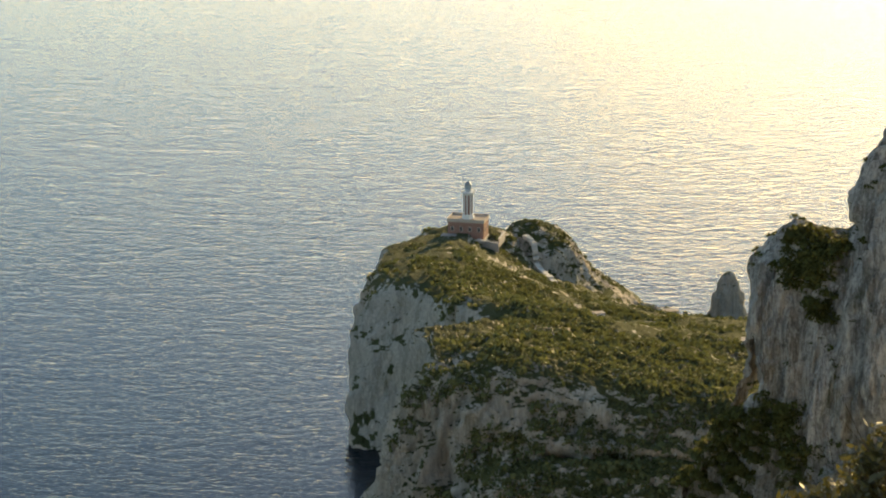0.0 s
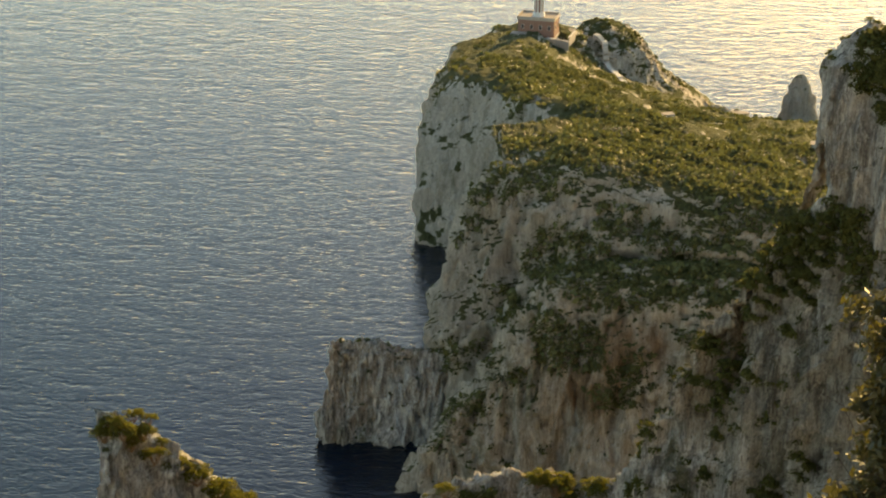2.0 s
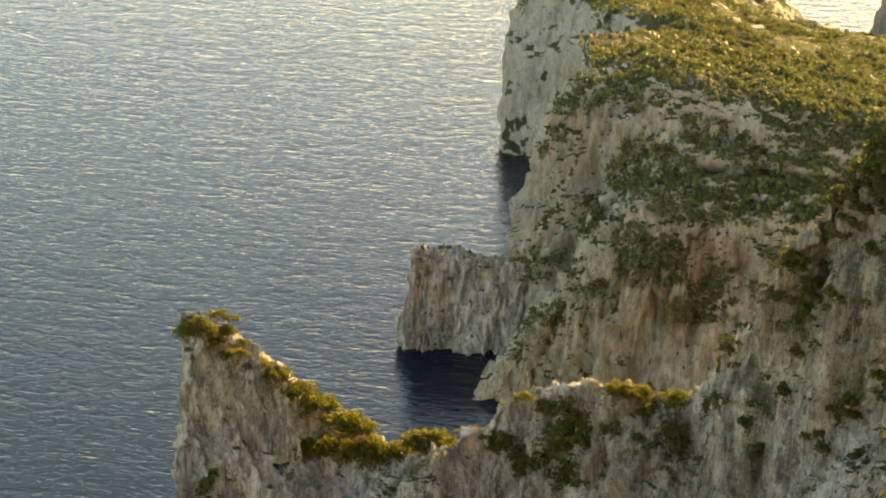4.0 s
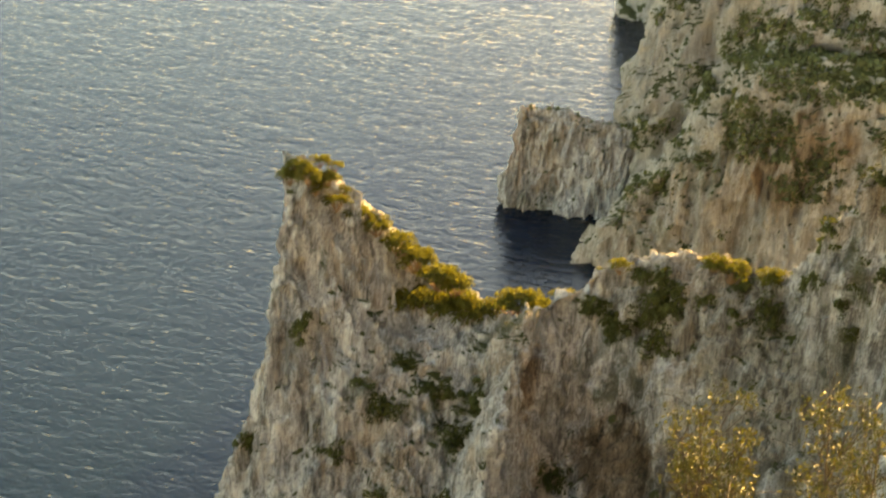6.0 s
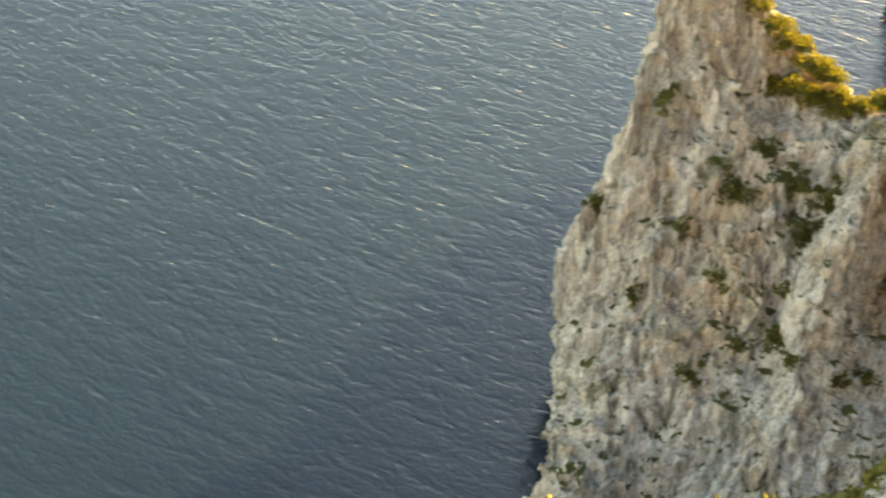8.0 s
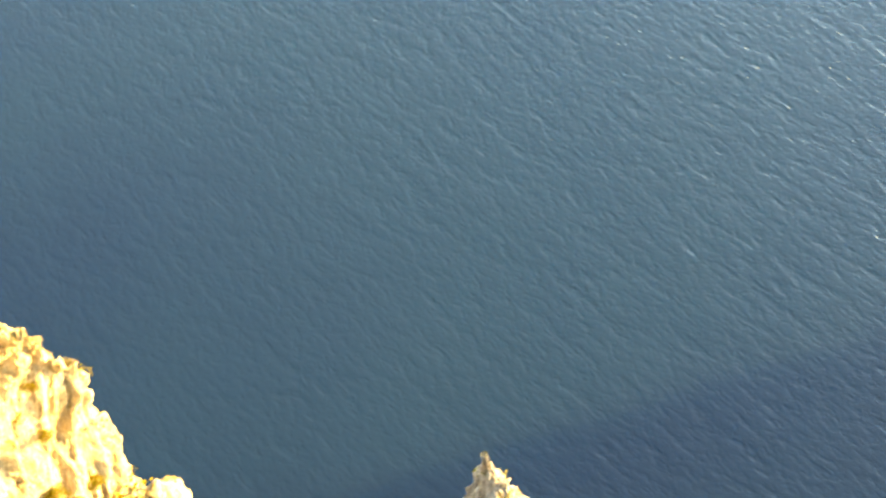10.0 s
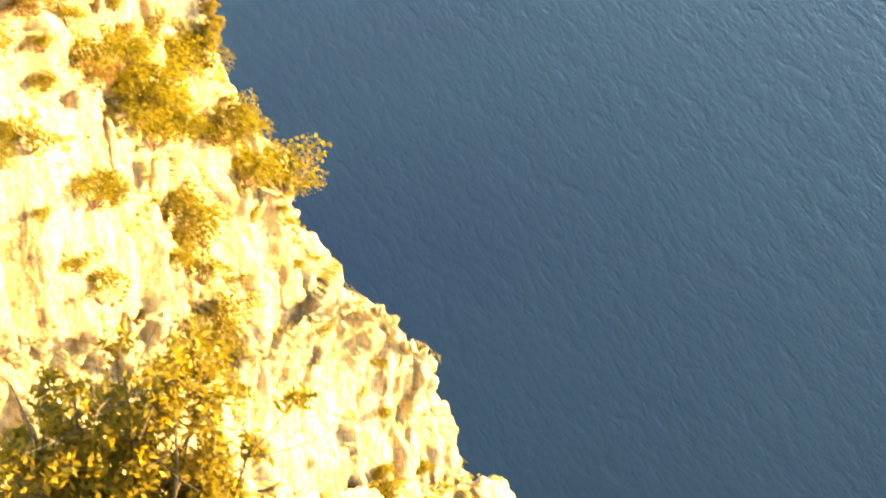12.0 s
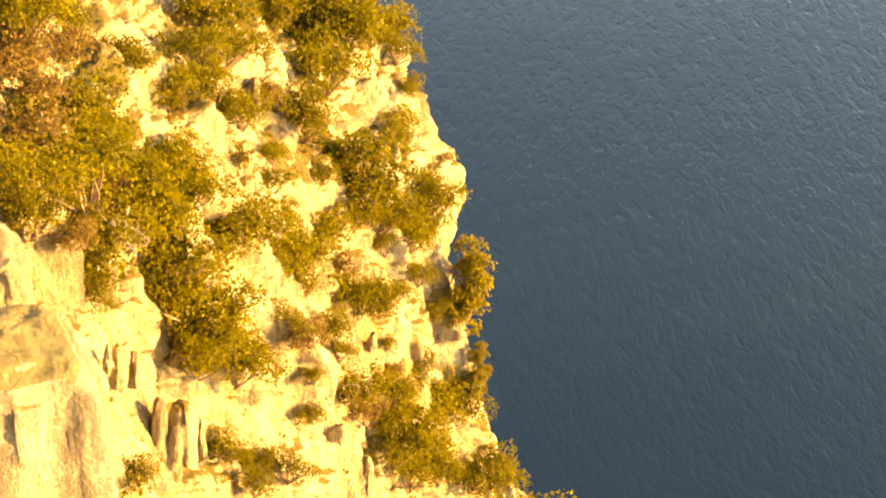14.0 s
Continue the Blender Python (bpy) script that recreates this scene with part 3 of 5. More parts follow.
RIDGE.line((-79.2, 359.5, -8), (-88.2, 333.5, 5.4), (-75.6, 331.5, 15.9), (-61.8, 332.3, 16.7), (-50.5, 332.2, 18.6), (-40.4, 330.5, 21.4), (-34.1, 328.2, 24.7), (-14.4, 339.7, 19.8), (1.1, 335, 28.7), (17.1, 329.6, 36.7), (32, 323.4, 45.8), (45, 314.8, 54.9), (38, 298, 40), (62, 275, 35), (100, 265, 30))
RIDGE.line((-72.7, 336.4, -8), (-81.7, 310.4, 8.2), (-70.9, 306.9, 7), (-64, 318, 2), (-54, 317, 2), (-44, 316, 2), (-34, 315, 2), (-16, 314, 2), (-2, 312, 2), (12, 308, 2), (24, 302, 3), (34, 294, 4), (42, 280, 5), (60, 255, 5), (100, 245, 5))
RIDGE.line((-90, 318, -8), (-84, 308, -8), (-74, 306, -8), (-64, 306, -8), (-54, 306, -8), (-44, 305, -8), (-34, 305, -8), (-18, 304, -8), (-4, 302, -8), (12, 298, -8), (24, 292, -8), (34, 284, -8), (44, 270, -8), (60, 245, -8), (100, 235, -8))
BLOCK = Form()
BLOCK.line((55, 376, 150), (62, 374, 165), (75, 372, 170), (84, 370, 170), (92, 366, 170), (105, 360, 170), (150, 350, 170))
BLOCK.line((58, 370, 165), (58.6, 363.3, 190.3), (65.3, 358.1, 199.1), (74.1, 354.3, 198.8), (77.9, 351.5, 204.4), (100, 356, 245), (150, 340, 300))
BLOCK.line((57.5, 357.4, 183), (57.4, 351.3, 195.7), (63.6, 350.3, 202.2), (72.1, 346.6, 201.8), (74.7, 344, 204), (77.5, 341.3, 221.5), (140, 330, 300))
BLOCK.line((55.1, 347.7, 187.8), (57.8, 345.2, 192.9), (63.4, 343.2, 197.2), (69.8, 339.9, 198.2), (73.1, 337.2, 202.1), (77.1, 333.2, 211.4), (135, 322, 280))
BLOCK.line((56, 347.5, 180.8), (58.7, 344, 182), (64.5, 339.9, 184.4), (70.3, 336.7, 186.6), (72.8, 332.1, 189.2), (77.4, 327, 193), (130, 316, 240))
BLOCK.line((57.5, 349.3, 171.3), (60.3, 344.8, 170.8), (65.8, 337.6, 171.3), (70.8, 332.5, 173.2), (74.2, 329.8, 174.8), (78.8, 324.6, 177.3), (125, 310, 200))
BLOCK.line((58, 350, 150), (62, 342, 150), (70, 337, 150), (78, 332, 148), (86, 327, 146), (97, 322, 145), (125, 305, 150))
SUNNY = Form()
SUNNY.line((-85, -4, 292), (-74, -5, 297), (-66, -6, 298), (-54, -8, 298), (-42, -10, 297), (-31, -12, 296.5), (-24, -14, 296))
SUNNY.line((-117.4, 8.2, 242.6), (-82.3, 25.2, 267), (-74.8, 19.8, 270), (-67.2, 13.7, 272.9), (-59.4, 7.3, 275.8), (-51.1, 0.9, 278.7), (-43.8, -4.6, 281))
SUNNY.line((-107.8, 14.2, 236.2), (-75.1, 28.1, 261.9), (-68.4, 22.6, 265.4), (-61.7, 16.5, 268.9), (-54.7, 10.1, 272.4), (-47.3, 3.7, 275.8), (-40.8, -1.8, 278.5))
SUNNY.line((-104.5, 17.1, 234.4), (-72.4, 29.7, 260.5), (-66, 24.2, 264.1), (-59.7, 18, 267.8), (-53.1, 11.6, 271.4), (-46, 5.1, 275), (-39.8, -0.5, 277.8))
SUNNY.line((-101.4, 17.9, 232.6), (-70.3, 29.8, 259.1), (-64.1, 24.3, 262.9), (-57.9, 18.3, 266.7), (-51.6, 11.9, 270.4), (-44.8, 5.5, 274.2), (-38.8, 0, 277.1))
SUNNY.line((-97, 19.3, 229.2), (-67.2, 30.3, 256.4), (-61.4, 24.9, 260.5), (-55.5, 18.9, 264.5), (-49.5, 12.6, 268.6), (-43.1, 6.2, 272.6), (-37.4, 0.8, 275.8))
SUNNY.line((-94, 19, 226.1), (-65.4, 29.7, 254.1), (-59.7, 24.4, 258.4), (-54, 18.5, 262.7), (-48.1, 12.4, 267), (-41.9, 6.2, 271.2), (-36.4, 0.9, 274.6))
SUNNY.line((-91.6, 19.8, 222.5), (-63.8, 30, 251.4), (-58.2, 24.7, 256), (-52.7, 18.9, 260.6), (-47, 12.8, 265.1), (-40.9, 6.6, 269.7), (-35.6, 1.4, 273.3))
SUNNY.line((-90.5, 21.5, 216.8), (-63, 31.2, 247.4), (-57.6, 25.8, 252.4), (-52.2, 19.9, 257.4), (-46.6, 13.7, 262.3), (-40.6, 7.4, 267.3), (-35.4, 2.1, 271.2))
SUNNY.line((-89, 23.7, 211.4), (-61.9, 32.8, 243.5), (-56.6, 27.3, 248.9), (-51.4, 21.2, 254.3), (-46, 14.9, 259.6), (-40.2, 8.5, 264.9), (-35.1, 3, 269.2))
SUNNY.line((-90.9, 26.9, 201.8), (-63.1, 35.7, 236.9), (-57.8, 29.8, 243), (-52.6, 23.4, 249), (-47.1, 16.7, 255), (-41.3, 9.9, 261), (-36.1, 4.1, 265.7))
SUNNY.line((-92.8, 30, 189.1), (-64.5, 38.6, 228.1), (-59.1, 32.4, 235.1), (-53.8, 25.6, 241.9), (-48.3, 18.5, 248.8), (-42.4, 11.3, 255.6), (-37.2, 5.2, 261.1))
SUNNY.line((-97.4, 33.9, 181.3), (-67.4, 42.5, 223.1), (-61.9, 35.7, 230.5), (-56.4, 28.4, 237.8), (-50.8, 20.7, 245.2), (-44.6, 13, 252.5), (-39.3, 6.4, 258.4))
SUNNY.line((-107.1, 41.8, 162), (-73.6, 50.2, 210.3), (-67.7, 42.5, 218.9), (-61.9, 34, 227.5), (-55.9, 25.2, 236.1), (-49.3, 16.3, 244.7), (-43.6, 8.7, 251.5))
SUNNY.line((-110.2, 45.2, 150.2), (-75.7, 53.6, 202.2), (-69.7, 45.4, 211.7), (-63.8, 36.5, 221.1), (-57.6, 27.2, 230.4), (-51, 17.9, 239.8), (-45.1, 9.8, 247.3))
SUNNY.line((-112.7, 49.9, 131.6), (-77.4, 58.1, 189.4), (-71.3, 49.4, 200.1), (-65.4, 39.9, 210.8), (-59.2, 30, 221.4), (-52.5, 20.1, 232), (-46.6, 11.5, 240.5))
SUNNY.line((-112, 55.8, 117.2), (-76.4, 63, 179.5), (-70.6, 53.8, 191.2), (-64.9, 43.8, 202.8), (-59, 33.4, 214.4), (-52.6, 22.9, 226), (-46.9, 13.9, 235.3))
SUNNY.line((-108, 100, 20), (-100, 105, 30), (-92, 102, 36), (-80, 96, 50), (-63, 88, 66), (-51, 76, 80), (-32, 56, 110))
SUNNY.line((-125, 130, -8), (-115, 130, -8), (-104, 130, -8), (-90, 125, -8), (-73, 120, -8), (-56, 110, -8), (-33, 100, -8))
SPUR = Form()
SPUR.line((-80, 250, -8), (-66, 256, -6), (-50, 262, 4), (-30, 268, 14), (-5, 270, 14), (30, 262, 14), (70, 245, 34))
SPUR.line((-82, 232, -8), (-62.1, 229.7, 70.6), (-52.3, 234.2, 71.1), (-30, 244, 74), (-11.6, 245.7, 83.8), (0.3, 246, 93.1), (80, 225, 119))
SPUR.line((-84, 222, -8), (-65.4, 220.5, 72.4), (-51.4, 224.2, 77.8), (-39.5, 222.5, 85.9), (-14.8, 227.5, 92.8), (1, 228, 103.7), (80, 205, 124))
SPUR.line((-80, 205, -8), (-66, 200, 44), (-48, 200, 59), (-26, 200, 72), (-2, 200, 84), (30, 195, 99), (75, 180, 124))
SPUR.line((-76, 175, -8), (-62, 168, -8), (-46, 160, 4), (-26, 150, 24), (0, 140, 44), (30, 130, 74), (70, 120, 134))
SPUR.line((-70, 150, -8), (-60, 140, -8), (-46, 130, -8), (-26, 115, -8), (0, 100, -8), (30, 95, -8), (70, 85, -8))
# >> forms


def rock(name, form, nr, nc, material, rough, size, seed, label, calm=0.75, pillar=0.0, block=0.5, fine=1.0, hollows=(), broken=0.0, cell=1.0):
    ob, g, n = crag(name, form, nr, nc, material, rough, size, seed, calm, pillar, block, fine, hollows, broken, cell)
    tagged(ob, label, "cliff", kind="structure")
    return g, n


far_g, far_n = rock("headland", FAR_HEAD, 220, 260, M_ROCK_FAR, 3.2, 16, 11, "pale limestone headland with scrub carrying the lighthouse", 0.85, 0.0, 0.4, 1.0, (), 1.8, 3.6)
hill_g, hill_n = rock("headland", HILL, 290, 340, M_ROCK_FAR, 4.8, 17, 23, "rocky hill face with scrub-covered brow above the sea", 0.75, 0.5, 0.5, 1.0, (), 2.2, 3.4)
shelf_g, shelf_n = rock("cliff", SHELF, 250, 280, M_ROCK_SHELF, 4.2, 15, 37, "cliff with a painted brown shadow under a green scrubby shelf", 0.75, 0.6, 0.5, 1.0, (), 2.0, 3.2)
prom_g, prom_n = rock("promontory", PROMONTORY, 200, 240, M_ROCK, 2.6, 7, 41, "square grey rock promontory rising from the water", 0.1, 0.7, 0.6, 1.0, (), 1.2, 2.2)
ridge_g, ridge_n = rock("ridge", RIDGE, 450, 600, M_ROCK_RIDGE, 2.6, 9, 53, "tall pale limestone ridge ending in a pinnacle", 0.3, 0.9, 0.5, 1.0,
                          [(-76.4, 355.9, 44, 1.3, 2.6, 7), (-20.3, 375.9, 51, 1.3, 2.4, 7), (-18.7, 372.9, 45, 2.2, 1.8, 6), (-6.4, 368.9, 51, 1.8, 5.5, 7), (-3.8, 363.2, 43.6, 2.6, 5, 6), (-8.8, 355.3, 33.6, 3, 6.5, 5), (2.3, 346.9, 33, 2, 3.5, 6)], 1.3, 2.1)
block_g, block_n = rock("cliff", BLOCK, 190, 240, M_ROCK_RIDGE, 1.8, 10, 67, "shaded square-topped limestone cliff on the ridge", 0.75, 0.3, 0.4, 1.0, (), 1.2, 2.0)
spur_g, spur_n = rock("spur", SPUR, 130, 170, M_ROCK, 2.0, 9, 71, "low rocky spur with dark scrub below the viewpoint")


def spire():
    f = Form()
    for dz, r, s in ((-93, 46, 14), (-70, 29, 10), (-42, 18, 6.5), (-24, 10.2, 4.2), (-14, 6.2, 2.4), (-8, 3.6, 1.2), (-3.5, 1.7, 0.4), (-0.6, 0.5, 0), (0, 0.02, 0)):
        f.line(*[(-124.6 + s + r * math.cos(2 * math.pi * k / 12), 156.5 + 0.5 * s + 0.9 * r * math.sin(2 * math.pi * k / 12), 83.4 + dz) for k in range(13)])
    return rock("rock_spire", f, 240, 240, M_ROCK_SPIRE, 0.9, 5, 83, "pointed tan limestone spire with green scrub", 0.3, 0.8, 0.4, 1.0, (), 0.8, 1.3)


spire_g, spire_n = spire()
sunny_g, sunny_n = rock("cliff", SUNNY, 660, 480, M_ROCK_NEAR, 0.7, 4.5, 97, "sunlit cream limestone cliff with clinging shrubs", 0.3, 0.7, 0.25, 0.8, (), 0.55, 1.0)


def knoll():
    f = Form()
    for z, r, s in ((-6, 1.85, 16), (6, 1.45, 9.5), (16, 1.10, 3), (27, 0.90, -1), (34.5, 0.78, -2.5), (39.5, 0.55, -4), (42.5, 0.25, -5), (43.3, 0.01, -5)):
        f.line(*[(48 + s + 24 * r * math.cos(2 * math.pi * k / 12), 928 + 30 * r * math.sin(2 * math.pi * k / 12), z) for k in range(13)])
    return rock("knoll", f, 110, 130, M_ROCK_SHELF, 2.2, 10, 93, "rounded rocky knoll beside the lighthouse", 0.5, 0.0, 0.5)


knoll_g, knoll_n = knoll()


def sea_stack():
    f = Form()
    for z, r in ((-4, 14), (6, 11), (16, 8.5), (23, 6), (27.5, 3.2), (29, 0.3)):
        f.line(*[(134 + r * 0.9 * math.cos(2 * math.pi * k / 9), 892 + r * math.sin(2 * math.pi * k / 9), z) for k in range(10)])
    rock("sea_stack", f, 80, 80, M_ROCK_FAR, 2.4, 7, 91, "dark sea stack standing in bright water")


sea_stack()


def home_slope():
    """The mountain that carries the viewpoint: a small ledge, a steep drop ahead and rising ground behind."""
    f = Form()
    for r in (0.0, 0.5, 0.8, 1.4, 2.5, 4, 9, 20, 60, 140, 260, 500, 900):
        pts = []
        for k in range(25):
            b = radians(-180 + 15 * k)            # clockwise from +y
            ahead = max(0.0, math.cos(b + radians(22)) + 0.35) / 1.35
            left = min(1.0, max(0.0, (-math.degrees(b) - 12) / 15))
            steep, rim = 1.38 + 0.75 * left, 1.4 - 0.8 * left
            front = 298.4 - steep * max(0, min(r, 9) - rim) - (steep + 0.35) * max(0, r - 9)
            back = 298.4 + 55 * math.sin(min(r, 300) / 300 * math.pi * 0.5) - max(0, r - 300) * 0.62
            w = min(1.0, ahead * 2.2)
            z = max(-9.0, w * front + (1 - w) * back)
            pts.append((r * math.sin(b), r * math.cos(b), z))
        f.line(*pts)
    rock("hillside", f, 120, 200, M_ROCK, 0.0, 9, 101, "steep scrubby mountainside below and behind the viewpoint")


home_slope()


# ---- scrub ----
def clear_of_house(p):
    return np.hypot(p[:, 0] - 12, p[:, 1] - 892) > 15


def grown(g, n, count, level, size, cover, seed, low=6, more=None):
    """Where scrub takes hold: level enough ground, in patches of that size."""
    def keep(p, nn):
        patch = patchy(p * np.array([1, 1, 0.6]), size, seed)
        ok = (nn[:, 2] > level - 0.35 * patch) & (patch > -cover) & (p[:, 2] > low)
        return ok if more is None else ok & more(p)
    return spots(g, n, count, keep, seed)[0]


p = grown(far_g, far_n, 2500, 0.40, 26, 0.30, 1, 5, clear_of_house)
scrub("scrub", p, 0.6 + 2.0 * rng.random(len(p)) ** 3, 10, 0.46, M_SCRUB_FAR, "low olive-green maquis scrub on the headland", 0.6)
p = grown(hill_g, hill_n, 1200, 0.36, 18, 0.0, 2)
scrub("scrub", p, 0.6 + 2.0 * rng.random(len(p)) ** 3, 15, 0.42, M_SCRUB_FAR, "olive-green scrub on ledges of the hill", 0.6)
p = grown(shelf_g, shelf_n, 2500, 0.42, 14, 0.05, 3)
scrub("scrub", p, 0.5 + 1.4 * rng.random(len(p)) ** 3, 20, 0.40, M_SCRUB_FAR, "green scrub covering the cliff shelf", 0.6)
p = grown(prom_g, prom_n, 1500, 0.75, 8, 0.0, 8)
scrub("scrub", p, 0.3 + 0.8 * rng.random(len(p)) ** 2, 22, 0.40, M_SCRUB, "sparse scrub on the square promontory", 0.5)
p = grown(ridge_g, ridge_n, 10000, 0.45, 11, -0.38, 4)
scrub("scrub", p, 0.3 + 0.75 * rng.random(len(p)) ** 2, 38, 0.17, M_SCRUB, "dark green shrubs on ledges of the pale ridge", 0.65)
p = spots(ridge_g, ridge_n, 900, lambda p, n: (n[:, 2] > 0.35) & (p[:, 2] > 6), 14)[0]
scrub("scrub", p, 0.25 + 0.5 * rng.random(len(p)) ** 2, 36, 0.20, M_SCRUB, "small scattered tufts on the pale ridge", 0.7)
p = grown(ridge_g, ridge_n, 6000, 0.05, 13, -0.05, 24, 100, lambda p: (p[:, 0] > 24) & (p[:, 1] > 300))
scrub("scrub", p, 0.5 + 1.3 * rng.random(len(p)) ** 2, 30, 0.30, M_SCRUB, "dark scrub at the foot of the square cliff", 0.65)
p = grown(ridge_g, ridge_n, 9000, 0.22, 12, 0.10, 26, 40, lambda p: (p[:, 0] > 6) & (p[:, 1] > 300))
scrub("scrub", p, 0.35 + 1.1 * rng.random(len(p)) ** 2, 30, 0.24, M_SCRUB, "dark shrubs on the shaded slope under the square cliff", 0.7)
p = grown(knoll_g, knoll_n, 2600, 0.35, 12, 0.15, 25, 8)
scrub("scrub", p, 0.4 + 0.8 * rng.random(len(p)) ** 2, 20, 0.40, M_SCRUB, "sparse scrub on the rocky knoll", 0.6)
p = grown(block_g, block_n, 4500, 0.50, 9, 0.1, 5)
scrub("scrub", p, 0.35 + 1.0 * rng.random(len(p)) ** 2, 30, 0.32, M_SCRUB, "dark scrub on top of the shaded cliff", 0.65)
p = grown(spur_g, spur_n, 13000, -0.5, 12, 1.2, 6, 76)
scrub("scrub", p, 0.8 + 1.5 * rng.random(len(p)) ** 2, 18, 0.32, M_SCRUB, "dark green scrub on the low spur", 0.75)
p = grown(spire_g, spire_n, 3200, 0.25, 7, 0.15, 7)
scrub("scrub", p, 0.3 + 0.7 * rng.random(len(p)) ** 2, 36, 0.22, M_SCRUB_GOLD, "green scrub on the pointed spire", 0.65)


PATCHES = [(-58, 370, 65, 3.0), (-49, 368, 60, 3.7), (-41, 367, 59, 4.8), (-61, 361, 58, 4.2), (-44, 364, 51, 4.8), (-24, 369, 40, 5.4), (-43, 347, 34, 4.0), (-38, 340, 34, 2.6), (-51, 345, 30, 2.4), (-70, 355, 49, 2.8), (-90, 358, 47, 3.4), (-79, 364, 74, 2.9), (-3, 379, 82, 5.2), (-12, 379, 76, 4.2), (-19, 381, 78, 2.6), (-23, 349, 29, 2.6), (-28, 344, 30, 2.6), (-59, 352, 41, 2.1), (-45, 355, 41, 1.8), (-58, 338, 24, 2.6), (-3, 376, 74, 3.7), (-66, 362, 63, 1.8), (-76, 346, 34, 2.2)]
SPUR_PATCHES = [(-4, 236, 102, 4), (2, 231, 104, 4), (-15, 240, 97, 4), (-48, 229, 80, 3), (8, 235, 108, 4), (-30, 232, 88, 4)]
MAQUIS = []
MAQUIS += [(6, 742, 67, 8.3), (19, 785, 56, 10.2), (30, 709, 72, 7.9), (35, 682, 74, 10.2), (23, 645, 83, 6), (45, 710, 70, 7.9), (51, 683, 73, 8.9), (40, 637, 81, 8.4), (49, 618, 83, 8.1), (57, 639, 80, 8.4), (65, 662, 76, 7.4), (56, 606, 83, 8), (66, 620, 81, 9.3), (73, 636, 79, 8.4), (62, 588, 84, 7.8), (71, 601, 83, 9.1), (84, 635, 76, 9.6), (90, 631, 75, 8.4), (102, 673, 64, 7.6), (74, 580, 81, 8.8), (66, 576, 79, 6.6), (82, 586, 82, 8.9), (92, 614, 76, 7), (58, 568, 72, 6.5)]
MAQUIS += [(53, 568, 71, 5.4), (67, 571, 73, 6.6), (73, 572, 77, 6.6), (46, 563, 69, 4.3), (36, 618, 85, 5.8), (27, 600, 90, 4.5), (7, 625, 86, 5.3), (2, 631, 82, 3.5), (15, 620, 88, 5.2), (18, 597, 91, 3.9), (4, 589, 85, 4.4), (-2, 593, 82, 4.5), (14, 589, 87, 5.5), (20, 589, 87, 3.9), (-8, 594, 76, 3.4), (-11, 593, 70, 2.8), (-16, 747, 24, 2.8), (36, 588, 85, 2.8), (43, 606, 85, 4.6), (30, 579, 78, 3.8), (36, 581, 75, 4.4), (19, 575, 71, 3.8), (15, 577, 67, 6.1), (24, 572, 68, 5.5)]
MAQUIS += [(27, 570, 65, 4.4), (9, 579, 62, 4.4), (17, 565, 64, 4.3), (42, 570, 73, 2.7), (59, 582, 83, 3.9), (-15, 592, 63, 2), (45, 575, 75, 2.7), (25, 556, 64, 4.8), (32, 560, 65, 4.8), (42, 558, 66, 4.8), (50, 557, 67, 4.8), (56, 557, 67, 4.3), (20, 556, 62, 3), (61, 552, 65, 4.3), (37, 554, 63, 5.3), (46, 554, 64, 5.3), (0, 574, 48, 4.7), (12, 551, 53, 3.9), (15, 549, 47, 6.2), (24, 546, 47, 5.6), (11, 550, 46, 4), (-18, 579, 29, 4.8), (-10, 578, 33, 2.6), (-9, 549, 28, 4.3)]
MAQUIS += [(-10, 549, 29, 3.2), (36, 542, 38, 5.1), (31, 541, 34, 5.1), (38, 542, 43, 3.9), (27, 538, 35, 3.9), (-18, 547, 24, 2.1), (3, 548, 37, 2.3), (59, 549, 63, 3.9), (63, 555, 66, 4), (68, 560, 68, 4), (71, 570, 72, 3.2), (79, 574, 78, 2.5), (60, 548, 61, 2.8), (54, 543, 52, 2.8), (49, 542, 41, 1.8), (-5, 806, 59, 7.1), (11, 830, 54, 6.1), (5, 783, 61, 8.1), (20, 796, 55, 9.4), (-13, 863, 50, 3), (29, 896, 38, 6.6), (32, 816, 46, 9.7), (42, 806, 44, 8.4), (-23, 828, 52, 3.4)]
MAQUIS += [(69, 827, 34, 7.4), (78, 801, 38, 7.2), (85, 750, 50, 6.7), (87, 683, 66, 7.2), (97, 683, 64, 7.2), (57, 859, 31, 6.4), (45, 868, 33, 6.4), (105, 679, 64, 6.2), (89, 842, 27, 5), (95, 777, 43, 4.7), (99, 725, 57, 4.8), (108, 718, 58, 4.3)]
SLOPE = []
SLOPE += [(48, 355, 156, 3.2), (53, 349, 158, 3.9), (57, 346, 156, 3.2), (57, 345, 163, 2.8), (40, 362, 134, 2.8), (45, 361, 130, 3.6), (47, 351, 133, 2.2), (43, 361, 125, 2.6), (41, 359, 122, 2.3), (37, 363, 126, 1.5), (53, 348, 143, 1.5), (47, 355, 143, 1.6), (56, 346, 149, 1.5), (29, 368, 112, 1.5), (28, 372, 104, 1.5), (14, 378, 90, 2), (19, 374, 87, 2.6), (-2, 377, 85, 3.1), (-4, 379, 89, 2.3), (-8, 381, 88, 2.1), (6, 378, 85, 1.5), (-18, 381, 79, 2.6), (-12, 379, 75, 3), (-5, 378, 80, 2.3)]
